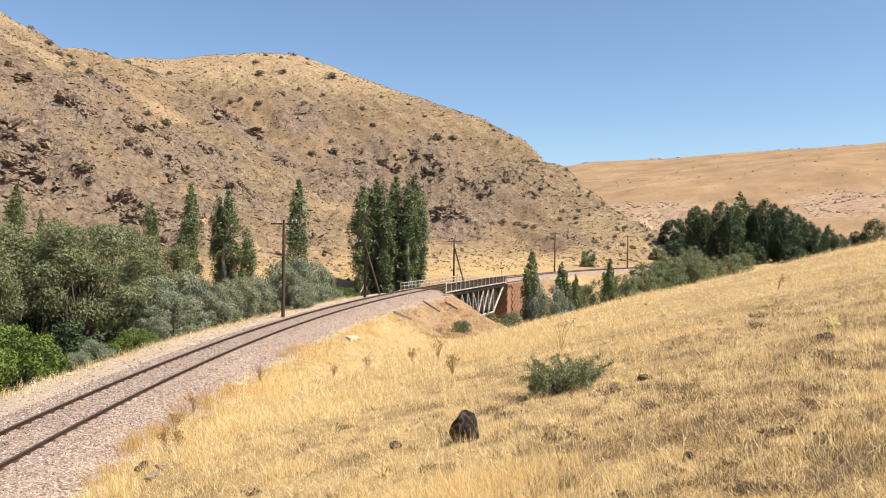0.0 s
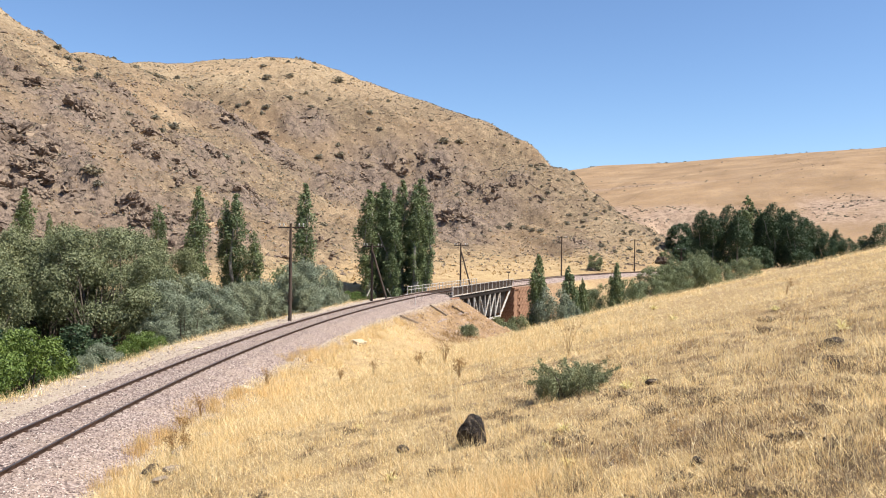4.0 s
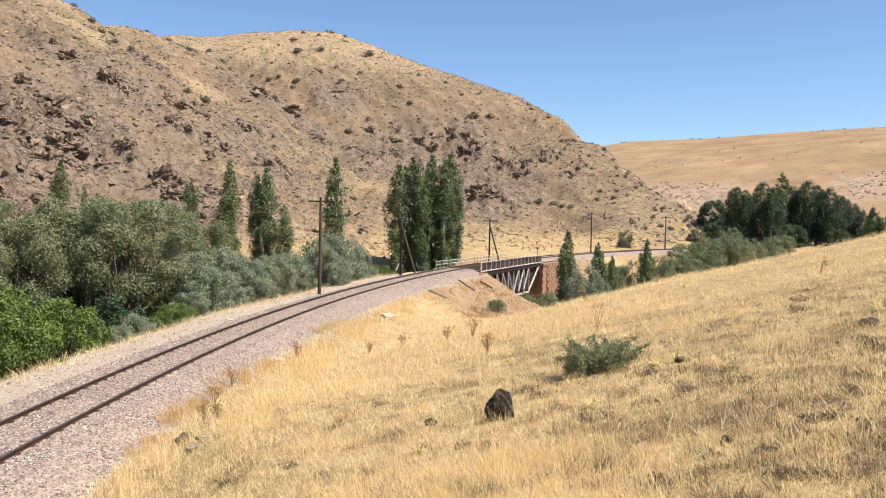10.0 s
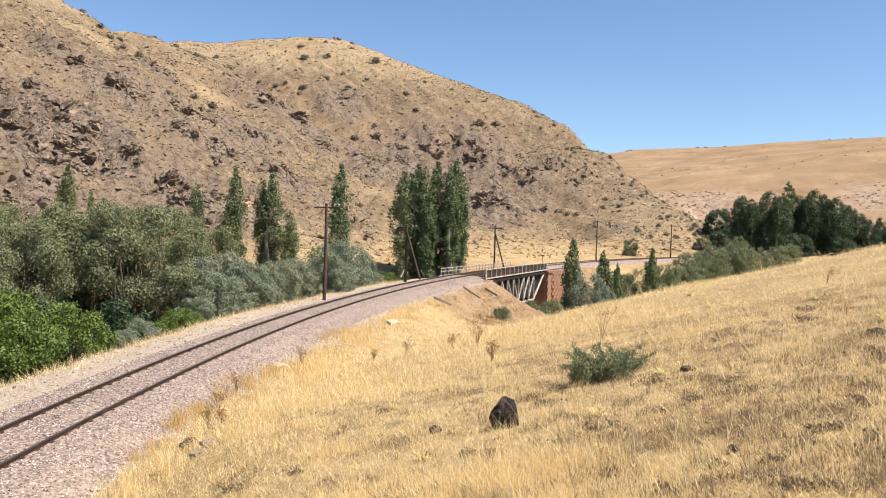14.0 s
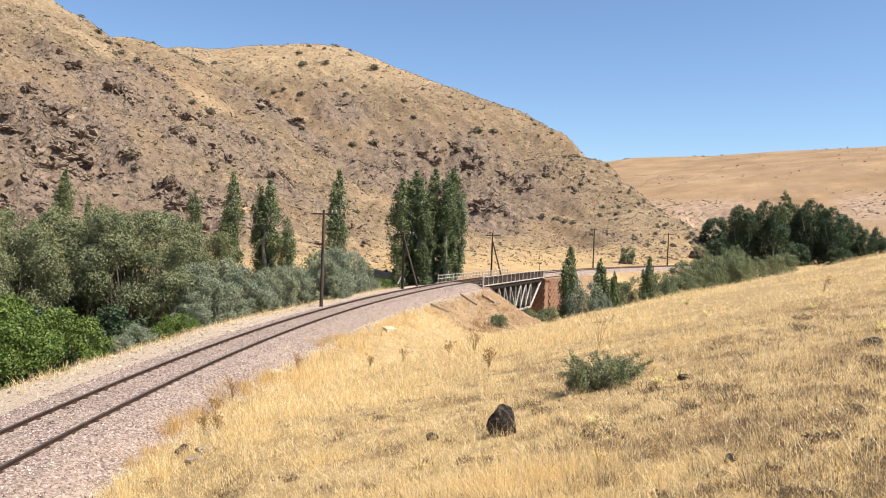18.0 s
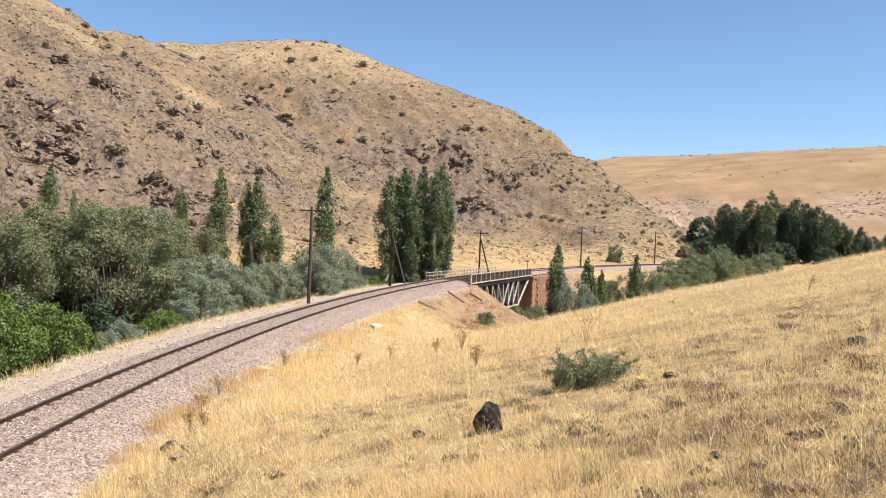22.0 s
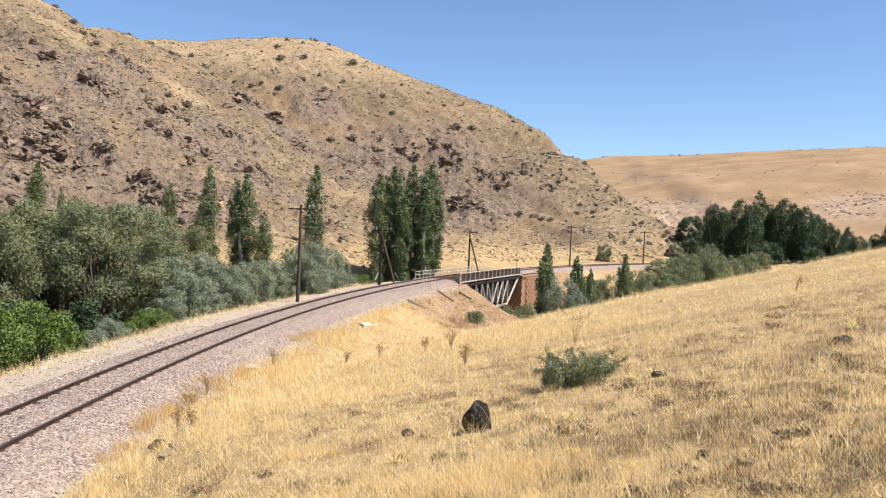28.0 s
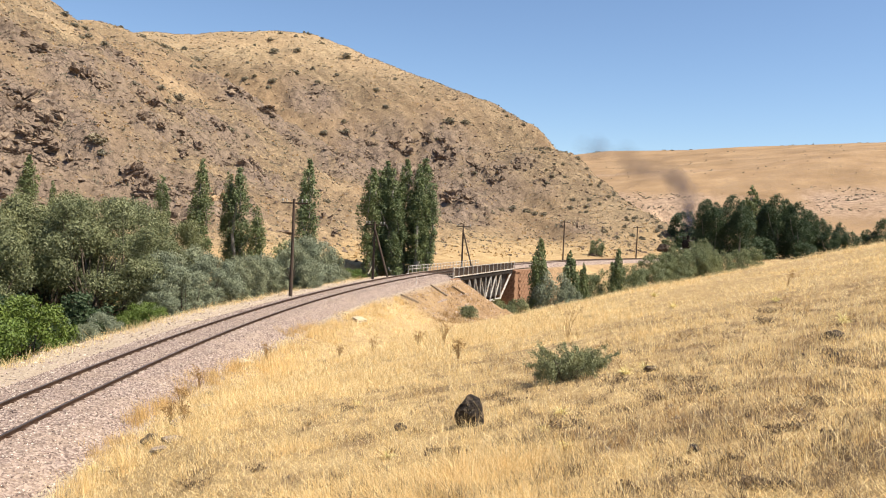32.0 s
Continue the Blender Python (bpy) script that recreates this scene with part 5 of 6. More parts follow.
def build_scrub():
    rng = np.random.default_rng(77)
    k = 30000
    x, y = rng.uniform(-95, 75, k), rng.uniform(92, 285, k)
    z, rocky, stony = natural(x, y)
    keep = (rng.uniform(size=k) < np.clip(0.18 + 0.9 * stony, 0, 1)) & (z > 0.5)
    x, y = x[keep], y[keep]
    tussocks("hill_tussocks", x, y, 0.16 + 0.45 * rng.uniform(size=len(x)) ** 2.4, SAGE, 78, "low grey-brown dried tussocks on the slope", "scrub", 6, 0.6)
    k = 9000
    x, y = rng.uniform(-95, 75, k), rng.uniform(92, 285, k)
    ok = natural(x, y)[0] > -0.5
    tussocks("dry_tufts", x[ok], y[ok], 0.15 + 0.3 * rng.uniform(size=ok.sum()), BROWN_STRAW, 79, "pale straw tufts on the slope", "dry grass", 6, 0.8)
    k = 26000
    a, d = np.radians(rng.uniform(6, 33, k)), rng.uniform(370, 690, k)
    x, y = np.sin(a) * d, np.cos(a) * d
    w = np.clip(1.2 * far_scar(x, y) * np.clip(0.3 + 2.2 * fbm(x, y, 14.0, 3, 84), 0, 1.5), 0.012, 1)
    m = rng.uniform(size=k) < w
    x, y = x[m], y[m]
    half = rng.uniform(size=len(x)) < 0.3
    tussocks("far_scrub", x[half], y[half], rng.uniform(0.4, 1.2, half.sum()), SAGE, 80, "tiny dark shrubs along the far hill's ledges", "scrub", 10, 0.5)
    x, y = x[~half], y[~half]
    chips("far_stones", x, y, heights(x, y), 0.35 + 1.6 * rng.uniform(size=len(x)) ** 2, ROCK, 45, "brown stones and eroded ledges on the far hill", "stones", 0.5)
    a, d = np.radians(rng.uniform(12, 31, 90)), 742 + 9 * rng.normal(size=90)
    a = a[fbm(np.degrees(a), d * 0, 2.0, 2, 89) > -0.05]
    d = d[:len(a)]
    tussocks("crest_scrub", np.sin(a) * d, np.cos(a) * d, rng.uniform(0.8, 2.2, len(a)), SAGE, 81, "tiny dark shrubs along the far crest", "scrub", 10, 0.4)
    # shrubs that stand out one by one
    protos = [make_tree("hill_shrub", "low dark olive shrub on the dry slope", "shrub", "shrubs on the hillside", 1.4, 1.0, SAGE, BARK, 90 + i, "bush", 300, 0.22, 20, 1, 0.05, 0.0, 0) for i in range(3)]
    spots = []
    for c, n in ((CREST_B[8:], 90), (CREST_B, 24), (CREST_A, 16)):
        for _ in range(n):
            i = rng.integers(1, len(c) - 1)
            t = rng.uniform()
            a, b = c[i], c[i + 1] if i + 1 < len(c) else c[i]
            off = rng.normal() * 9 - 7
            spots.append((a[0] + (b[0] - a[0]) * t, a[1] + (b[1] - a[1]) * t + off))
    while len(spots) < 190:
        x, y = rng.uniform(-90, 65), rng.uniform(120, 275)
        zz = natural(np.array([x]), np.array([y]))[0][0]
        if zz > 3 and rng.uniform() < 0.6:
            spots.append((x, y))
    # the ones that stand out: plan x, y, width
    high = [(-77.9, 181.3, 2.1), (-74.1, 177.5, 2.2), (-72.8, 180.1, 2.0), (-69.6, 170.3, 1.7), (-69.8, 173.9, 1.6), (-64.5, 169.2, 2.0), (-77.2, 213.0, 1.6), (-71.6, 213.1, 1.9), (-68.3, 214.3, 1.6), (-66.5, 214.2, 2.2), (-65.5, 215.7, 1.9), (-69.1, 241.9, 2.1), (-62.3, 232.2, 2.9), (-55.7, 214.3, 1.5), (-54.0, 219.3, 1.7), (-56.9, 210.5, 1.8), (-47.0, 222.3, 2.1), (-44.5, 222.8, 1.7), (-39.6, 222.2, 2.4), (-46.3, 254.2, 2.2), (-43.2, 244.2, 3.0), (-36.7, 245.8, 2.4), (-34.1, 228.6, 2.3), (-30.4, 234.6, 1.7), (-22.6, 249.8, 3.6), (-23.7, 236.1, 1.7), (-28.0, 227.4, 1.9), (-30.8, 204.9, 2.3)]
    low = [(-23.9, 211.4, 2.4), (-19.5, 218.5, 2.1), (-18.7, 214.4, 2.7), (-40.0, 214.2, 1.8), (-39.6, 206.7, 1.3), (-49.5, 170.3, 2.7), (-51.8, 166.3, 2.0), (-48.9, 160.6, 2.3), (-53.2, 155.1, 1.6), (-45.1, 116.4, 3.0), (-44.1, 115.9, 1.7), (-37.2, 163.2, 2.3), (-12.0, 232.2, 2.3), (-8.8, 226.0, 1.9), (8.9, 226.3, 3.6), (13.7, 227.8, 3.2), (21.4, 194.6, 1.6), (24.3, 197.2, 2.2), (27.7, 196.5, 2.2), (29.5, 194.0, 1.9), (31.5, 193.9, 1.9), (38.8, 198.4, 1.7), (42.5, 196.8, 1.4), (44.0, 183.9, 2.0), (46.1, 180.3, 1.6), (14.8, 219.6, 1.2), (5.6, 218.5, 1.5), (35.6, 153.6, 3.1), (19.1, 192.0, 1.4)]
    r = random.Random(3)
    groups = [[(x, y, r.uniform(0.35, 0.9), r.uniform(0.9, 1.5)) for x, y in spots[i::3]] + [(x, y, 0.48 * w, 1.45) for x, y, w in (high + low)[i::3]] for i in range(3)]
    for p, g in zip(protos, groups):
        plant(p, 1.4, g, r, 0.1)


build_scrub()


# ---- the near hillside's dry plants ----
def blades(x, y, z, count, tall, wide, spread, rng, lean=0.35):
    """Grass blades as slim triangles: count blades round every root."""
    n = len(x)
    m = n * count
    ox = np.repeat(x, count) + rng.normal(size=m) * np.repeat(spread, count)
    oy = np.repeat(y, count) + rng.normal(size=m) * np.repeat(spread, count)
    oz = np.repeat(z, count)
    h = np.repeat(tall, count) * rng.uniform(0.45, 1.15, m)
    w = np.repeat(wide, count) * rng.uniform(0.7, 1.3, m)
    a = rng.uniform(0, 6.28, m)
    l = np.abs(rng.normal(size=m)) * lean * h
    b = rng.uniform(0, 6.28, m)
    root = np.stack([ox, oy, oz - 0.02], -1)
    side = np.stack([np.cos(a) * w, np.sin(a) * w, np.zeros(m)], -1)
    tip = root + np.stack([np.cos(b) * l - 0.1 * h, np.sin(b) * l, h], -1)
    v = np.stack([root - side, root + side, tip], 1).reshape(-1, 3)
    return v, np.arange(3 * m).reshape(m, 3)


def on_hillside(k, near, reach, rng, wide=36):
    """Plan positions on the grassy bank right of the track, closer together near the foot path."""
    r = near * (reach / near) ** rng.uniform(size=k)
    a = np.radians(rng.uniform(-wide, wide, k))
    x, y = np.sin(a) * r, np.cos(a) * r
    s, n = to_line(x, y)
    ok = (n > 2.7 + 0.8 * vnoise(x * 0.6, y * 0.6, 5)) & ((s < 41 + 6 * vnoise(x * 0.4, y * 0.4, 6)) | (n > 9 + 2.5 * vnoise(x * 0.5, y * 0.5, 7)))
    return x[ok], y[ok], r[ok]


STANDS = [(-6.85, 20.76), (-6.84, 21.34), (-6.77, 21.78), (-6.69, 22.33), (-6.59, 22.90), (-6.70, 24.30), (-6.84, 25.43), (-6.95, 26.53), (-6.32, 26.23), (-6.23, 27.15), (-6.25, 28.42), (-6.13, 29.17), (-6.51, 18.92), (-6.52, 18.12), (-5.65, 37.28), (-5.40, 38.27), (-5.08, 39.34), (-4.67, 40.11)]


def build_grass():
    rng = np.random.default_rng(9)
    # flattened litter
    x, y, r = on_hillside(60000, 2.2, 80, rng)
    thin_out = rng.uniform(size=len(x)) > 0.6 * bare_soil(x, y)
    x, y, r = x[thin_out], y[thin_out], r[thin_out]
    z = heights(x, y)
    v, f = blades(x, y, z, 6, rng.uniform(0.03, 0.09, len(x)), 0.001 + 0.00024 * r, 0.06 + 0.008 * r, rng, 1.8)
    tagged(new("grass_litter", mesh_np("grass_litter", v, f, STRAW)), "flattened pale straw litter on the hillside", "dry grass", kind="stuff")
    # upright tufts in clumps
    x, y, r = on_hillside(100000, 2.2, 95, rng)
    z = heights(x, y)
    clump = fbm(x, y, 1.3, 3, 17)
    lush = np.clip(0.45 + 1.6 * fbm(x, y, 6.0, 3, 15) + 1.5 * clump - 0.03 * (x - 2), 0.05, 1.4)
    keep = rng.uniform(size=len(x)) < np.clip(0.05 + lush, 0, 1) * (1 - 0.8 * bare_soil(x, y))
    x, y, r, z, lush = x[keep], y[keep], r[keep], z[keep], lush[keep]
    v, f = blades(x, y, z, 6, 0.05 + 0.17 * lush * rng.uniform(0.5, 1.8, len(x)), 0.0011 + 0.00024 * r, 0.03 + 0.004 * r, rng, 0.8)
    tagged(new("dry_grass", mesh_np("dry_grass", v, f, STRAW)), "sunlit golden dry grass covering the hillside", "dry grass", kind="stuff")
    x, y, r = on_hillside(8000, 2.2, 30, rng)
    pick = bare_soil(x, y) > rng.uniform(0.0, 1.0, len(x))
    x, y, r = x[pick], y[pick], r[pick]
    v, f = blades(x, y, heights(x, y), 8, rng.uniform(0.04, 0.16, len(x)), 0.0016 + 0.0004 * r, 0.05 + 0.004 * r, rng, 0.7)
    tagged(new("withered_weeds", mesh_np("withered_weeds", v, f, BROWN_STRAW)), "brown withered weeds between the grass", "dry weeds", kind="stuff")
    x, y, r = on_hillside(7500, 2.2, 40, rng)
    pick = fbm(x, y, 1.8, 2, 63) > rng.uniform(-0.25, 0.35, len(x))
    # tufts in front of the boulder
    pick |= np.hypot(x - 0.8, y - 9.3) < 0.3
    x, y, r = x[pick], y[pick], r[pick]
    v, f = blades(x, y, heights(x, y), 12, rng.uniform(0.12, 0.4, len(x)), 0.0008 + 0.00016 * r, 0.035 + 0.001 * r, rng, 0.75)
    tagged(new("straw_stalks", mesh_np("straw_stalks", v, f, STRAW)), "tall fine pale straw stalks standing in the grass", "dry grass", kind="stuff")
    # dark dead weeds, thick on the trodden side
    x, y, r = on_hillside(60000, 2.2, 45, rng)
    c = fbm(x, y, 0.24, 3, 57) + 0.35 * fbm(x, y, 2.2, 2, 58) + np.clip(0.045 * (x - 1.0), -0.22, 0.12)
    for cx, cy, cr in ((8.4, 15.4, 1.2), (3.2, 10.4, 0.5), (2.85, 4.8, 0.5), (1.45, 7.5, 0.4), (0.4, 5.2, 0.4), (7.0, 18.0, 0.6), (-4.0, 15.2, 0.7)):
        c = c + 0.45 * np.exp(-((x - cx) ** 2 + (y - cy) ** 2) / cr ** 2)
    pick = (c > 0.13) & (rng.uniform(size=len(x)) < 1.2 - r / 17)
    x, y, r = x[pick], y[pick], r[pick]
    v, f = blades(x, y, heights(x, y), 9, rng.uniform(0.03, 0.13, len(x)), 0.0014 + 0.0003 * r, 0.025 + 0.002 * r, rng, 0.9)
    tagged(new("dead_weeds", mesh_np("dead_weeds", v, f, DARK_WEED)), "dark brown dead weeds low in the grass", "dry weeds", kind="stuff")
    # stony crumbs in the bare patches
    x, y, r = on_hillside(6000, 2.2, 40, rng)
    pick = bare_soil(x, y) > rng.uniform(0.1, 0.9, len(x))
    chips("soil_crumbs", x[pick], y[pick], heights(x[pick], y[pick]), 0.012 + 0.07 * rng.uniform(size=pick.sum()) ** 2, ROCK, 44, "small dark stones in bare soil patches", "stones")
    # tall golden clumps along the foot of the ballast
    k = 760
    s, n = -4 + 46 * rng.uniform(size=k) ** 1.3, 3.3 + 1.5 * rng.uniform(size=k) ** 2
    x, y, _ = on_line(s, n)
    g = vnoise(x * 0.5, y * 0.5, 71) > -0.05
    x, y = x[g], y[g]
    # thick rusty-gold stands
    stands = np.array(STANDS).repeat(9, 0) + rng.normal(size=(9 * len(STANDS), 2)) * 0.22
    v, f = blades(stands[:, 0], stands[:, 1], heights(stands[:, 0], stands[:, 1]), 30, rng.uniform(0.25, 0.55, len(stands)), np.full(len(stands), 0.005), np.full(len(stands), 0.1), rng, 0.3)
    tagged(new("rusty_grass", mesh_np("rusty_grass", v, f, RUST_STRAW)), "rusty-gold tall grass standing below the ballast", "dry grass", kind="stuff")
    v, f = blades(x, y, heights(x, y), 26, rng.uniform(0.25, 0.6, len(x)), np.full(len(x), 0.006), np.full(len(x), 0.09), rng, 0.35)
    tagged(new("tall_grass", mesh_np("tall_grass", v, f, STRAW)), "tall golden-brown grass clumps beside the ballast", "dry grass", kind="stuff")
    # thin grass on the earth bank by the bridge
    k = 2600
    s, n = rng.uniform(40, 64, k), rng.uniform(3.0, 11, k)
    x, y, _ = on_line(s, n)
    g = fbm(x, y, 1.6, 2, 75) > rng.uniform(-0.1, 0.3, k)
    x, y = x[g], y[g]
    v, f = blades(x, y, heights(x, y), 10, 0.08 + 0.3 * rng.uniform(size=len(x)) ** 2, np.full(len(x), 0.012), np.full(len(x), 0.14), rng, 0.7)
    tagged(new("bank_grass", mesh_np("bank_grass", v, f, BROWN_STRAW)), "thin brown dry grass on the earth bank", "dry grass", kind="stuff")
    # weeds on the far verge
    s, n = rng.uniform(0, 58, 2200), -4.0 - 2.4 * rng.uniform(size=2200) ** 0.7
    x, y, _ = on_line(s, n)
    v, f = blades(x, y, heights(x, y), 7, 0.06 + 0.4 * rng.uniform(size=len(x)) ** 2, np.full(len(x), 0.009), np.full(len(x), 0.14), rng, 0.6)
    tagged(new("verge_grass", mesh_np("verge_grass", v, f, STRAW)), "sparse straw along the gravel verge", "dry grass", kind="stuff")


build_grass()


def weed(x, y, h, seed, label, mat, stems=14, name="dry_weed", heads=True):
    """A dry branching weed: thin stems with seed heads."""
    rng = np.random.default_rng(seed)
    ob = thing(name, pose(x, y, height(x, y)), label, "dry weed", "tall dry weeds")
    pieces, tips = [], []
    for _ in range(stems):
        a, l = rng.uniform(0, 6.28), rng.uniform(0.08, 0.4) * h
        t = h * rng.uniform(0.55, 1.0)
        p1 = np.array([math.cos(a) * l * 0.35, math.sin(a) * l * 0.35, t * 0.55])
        p2 = np.array([math.cos(a) * l, math.sin(a) * l, t])
        pieces.append(tube_np([(0, 0, -0.03), p1, p2], [0.008, 0.006, 0.003], 4))
        for _ in range(3):
            q = p1 + (p2 - p1) * rng.uniform(0.1, 0.9)
            e = q + np.array([rng.normal() * 0.09 * h, rng.normal() * 0.09 * h, 0.12 * h * rng.uniform(0.4, 1)])
            pieces.append(tube_np([q, e], [0.004, 0.002], 3 + 1))
            tips.append(e)
        tips.append(p2)
    v, f = join_np(pieces)
    tagged(part("stalk", mesh_np("stalk", v, f, mat), ob), kind="stuff")
    if heads:
        tips = np.repeat(np.array(tips), 3, 0) + rng.normal(size=(len(tips) * 3, 3)) * 0.03
        v, f = leaves_np(tips, 0.026, rng, None, 2.2)
        tagged(part("seed_head", mesh_np("seed_head", v, f, mat), ob), kind="stuff")
    return ob


def thistle(x, y, h, seed):
    """A dried thistle rosette with jagged pale leaves."""
    rng = np.random.default_rng(seed)
    ob = thing("thistle", pose(x, y, height(x, y)), "pale yellow dried thistle with spiky leaves", "thistle", "thistles in the grass")
    n = 80
    a, el = rng.uniform(0, 6.28, n), rng.uniform(0.15, 1.25, n)
    d = np.stack([np.cos(a) * np.cos(el), np.sin(a) * np.cos(el), np.sin(el)], -1)
    l = h * rng.uniform(0.25, 0.75, n)
    side = np.cross(d, [0, 0, 1.0]) + rng.normal(size=(n, 3)) * 0.2
    w = 0.028 * h / 0.35
    b = d * (l * 0.12)[:, None]
    t = d * l[:, None] - [0, 0, 0.03]
    m = d * (l * 0.55)[:, None] + [0, 0, 0.02]
    v = np.stack([b, m + side * w * 0.5, t, m - side * w * 0.5], 1).reshape(-1, 3)
    tagged(part("foliage", mesh_np("foliage", v, np.arange(4 * n).reshape(n, 4), PALE_THISTLE), ob), kind="stuff")
    v, f = join_np([tube_np([(0, 0, -0.03), q * 0.4, q], [0.01, 0.007, 0.004], 5) for q in (d * l[:, None])[:5] * 1.15])
    tagged(part("stalk", mesh_np("stalk", v, f, BROWN_STRAW), ob), kind="stuff")


def tangle(x, y, w, seed):
    """A low tangle of dark dead stems with crumbled leaves and a few bleached stalks."""
    rng = np.random.default_rng(seed)
    ob = thing("weed_clump", pose(x, y, height(x, y)), "dark brown tangle of dead weeds in the grass", "dry weed", "dead weed clumps")

    def stems(k, tall, thick):
        a, q = rng.uniform(0, 6.28, k), w * np.sqrt(rng.uniform(size=k))
        root = np.stack([np.cos(a) * q, np.sin(a) * q, np.full(k, -0.02)], -1)
        b, l = rng.uniform(0, 6.28, k), w * rng.uniform(0.15, 0.6, k)
        tip = root + np.stack([np.cos(b) * l, np.sin(b) * l, tall * rng.uniform(0.2, 1.0, k)], -1)
        side = np.cross(tip - root, rng.normal(size=(k, 3)))
        side *= thick / (np.linalg.norm(side, axis=1, keepdims=True) + 1e-9)
        return np.stack([root - side, root + side, tip], 1).reshape(-1, 3), np.arange(3 * k).reshape(k, 3)

    tagged(part("stalk", mesh_np("stalk", *stems(150, 0.40 * w + 0.03, 0.003 + 0.0002 * y), DARK_WEED), ob, "dark dead stems"), kind="stuff")
    tagged(part("straw", mesh_np("straw", *stems(70, 0.65 * w + 0.05, 0.0018 + 0.0001 * y), STRAW), ob, "bleached stalks"), kind="stuff")
    p = rng.normal(size=(90, 3)) * [0.45 * w, 0.45 * w, 0.0] + [0, 0, 0.02]
    p[:, 2] += np.abs(rng.normal(size=90)) * 0.1 * w
    tagged(part("foliage", mesh_np("foliage", *leaves_np(p, 0.014 + 0.05 * w, rng, None, 1.5), DARK_WEED), ob, "crumbled brown leaves"), kind="stuff")


def thorn_bush(x, y, w, h, stems, seed, label):
    """Arching thorny stems with small leaves along them, open towards the tips."""
    rng = np.random.default_rng(seed)
    ob = thing("thorn_bush", pose(x, y, height(x, y)), label, "shrub", "thorn bushes")
    for _ in range(stems):
        a, l = rng.uniform(0, 6.28), w * rng.uniform(0.35, 1.1)
        o = np.array([rng.normal() * 0.16 * w, rng.normal() * 0.16 * w, -0.03])
        t = np.linspace(0, 1, 7)[:, None]
        rise = h * rng.uniform(0.45, 1.1)
        pts = o + t * [math.cos(a) * l, math.sin(a) * l, 0] + np.array([0, 0, 1.0]) * (rise * (1.7 * t - 0.75 * t * t))
        pts += rng.normal(size=pts.shape) * 0.015
        stem = part("stem", mesh_np("stem", *tube_np(pts, np.linspace(0.009, 0.003, 7), 5), BARK, True), ob)
        k = 300
        u = rng.uniform(0.12, 1.05, k) ** 0.9 * 6
        c = np.stack([np.interp(u, np.arange(7), pts[:, i]) for i in range(3)], -1)
        c += rng.normal(size=(k, 3)) * (0.045 + 0.035 * np.sin(u)[:, None])
        c[:, 2] = np.maximum(c[:, 2], 0.02)
        part("foliage", mesh_np("foliage", *leaves_np(c, 0.017, rng, None, 1.6), THORN), stem)


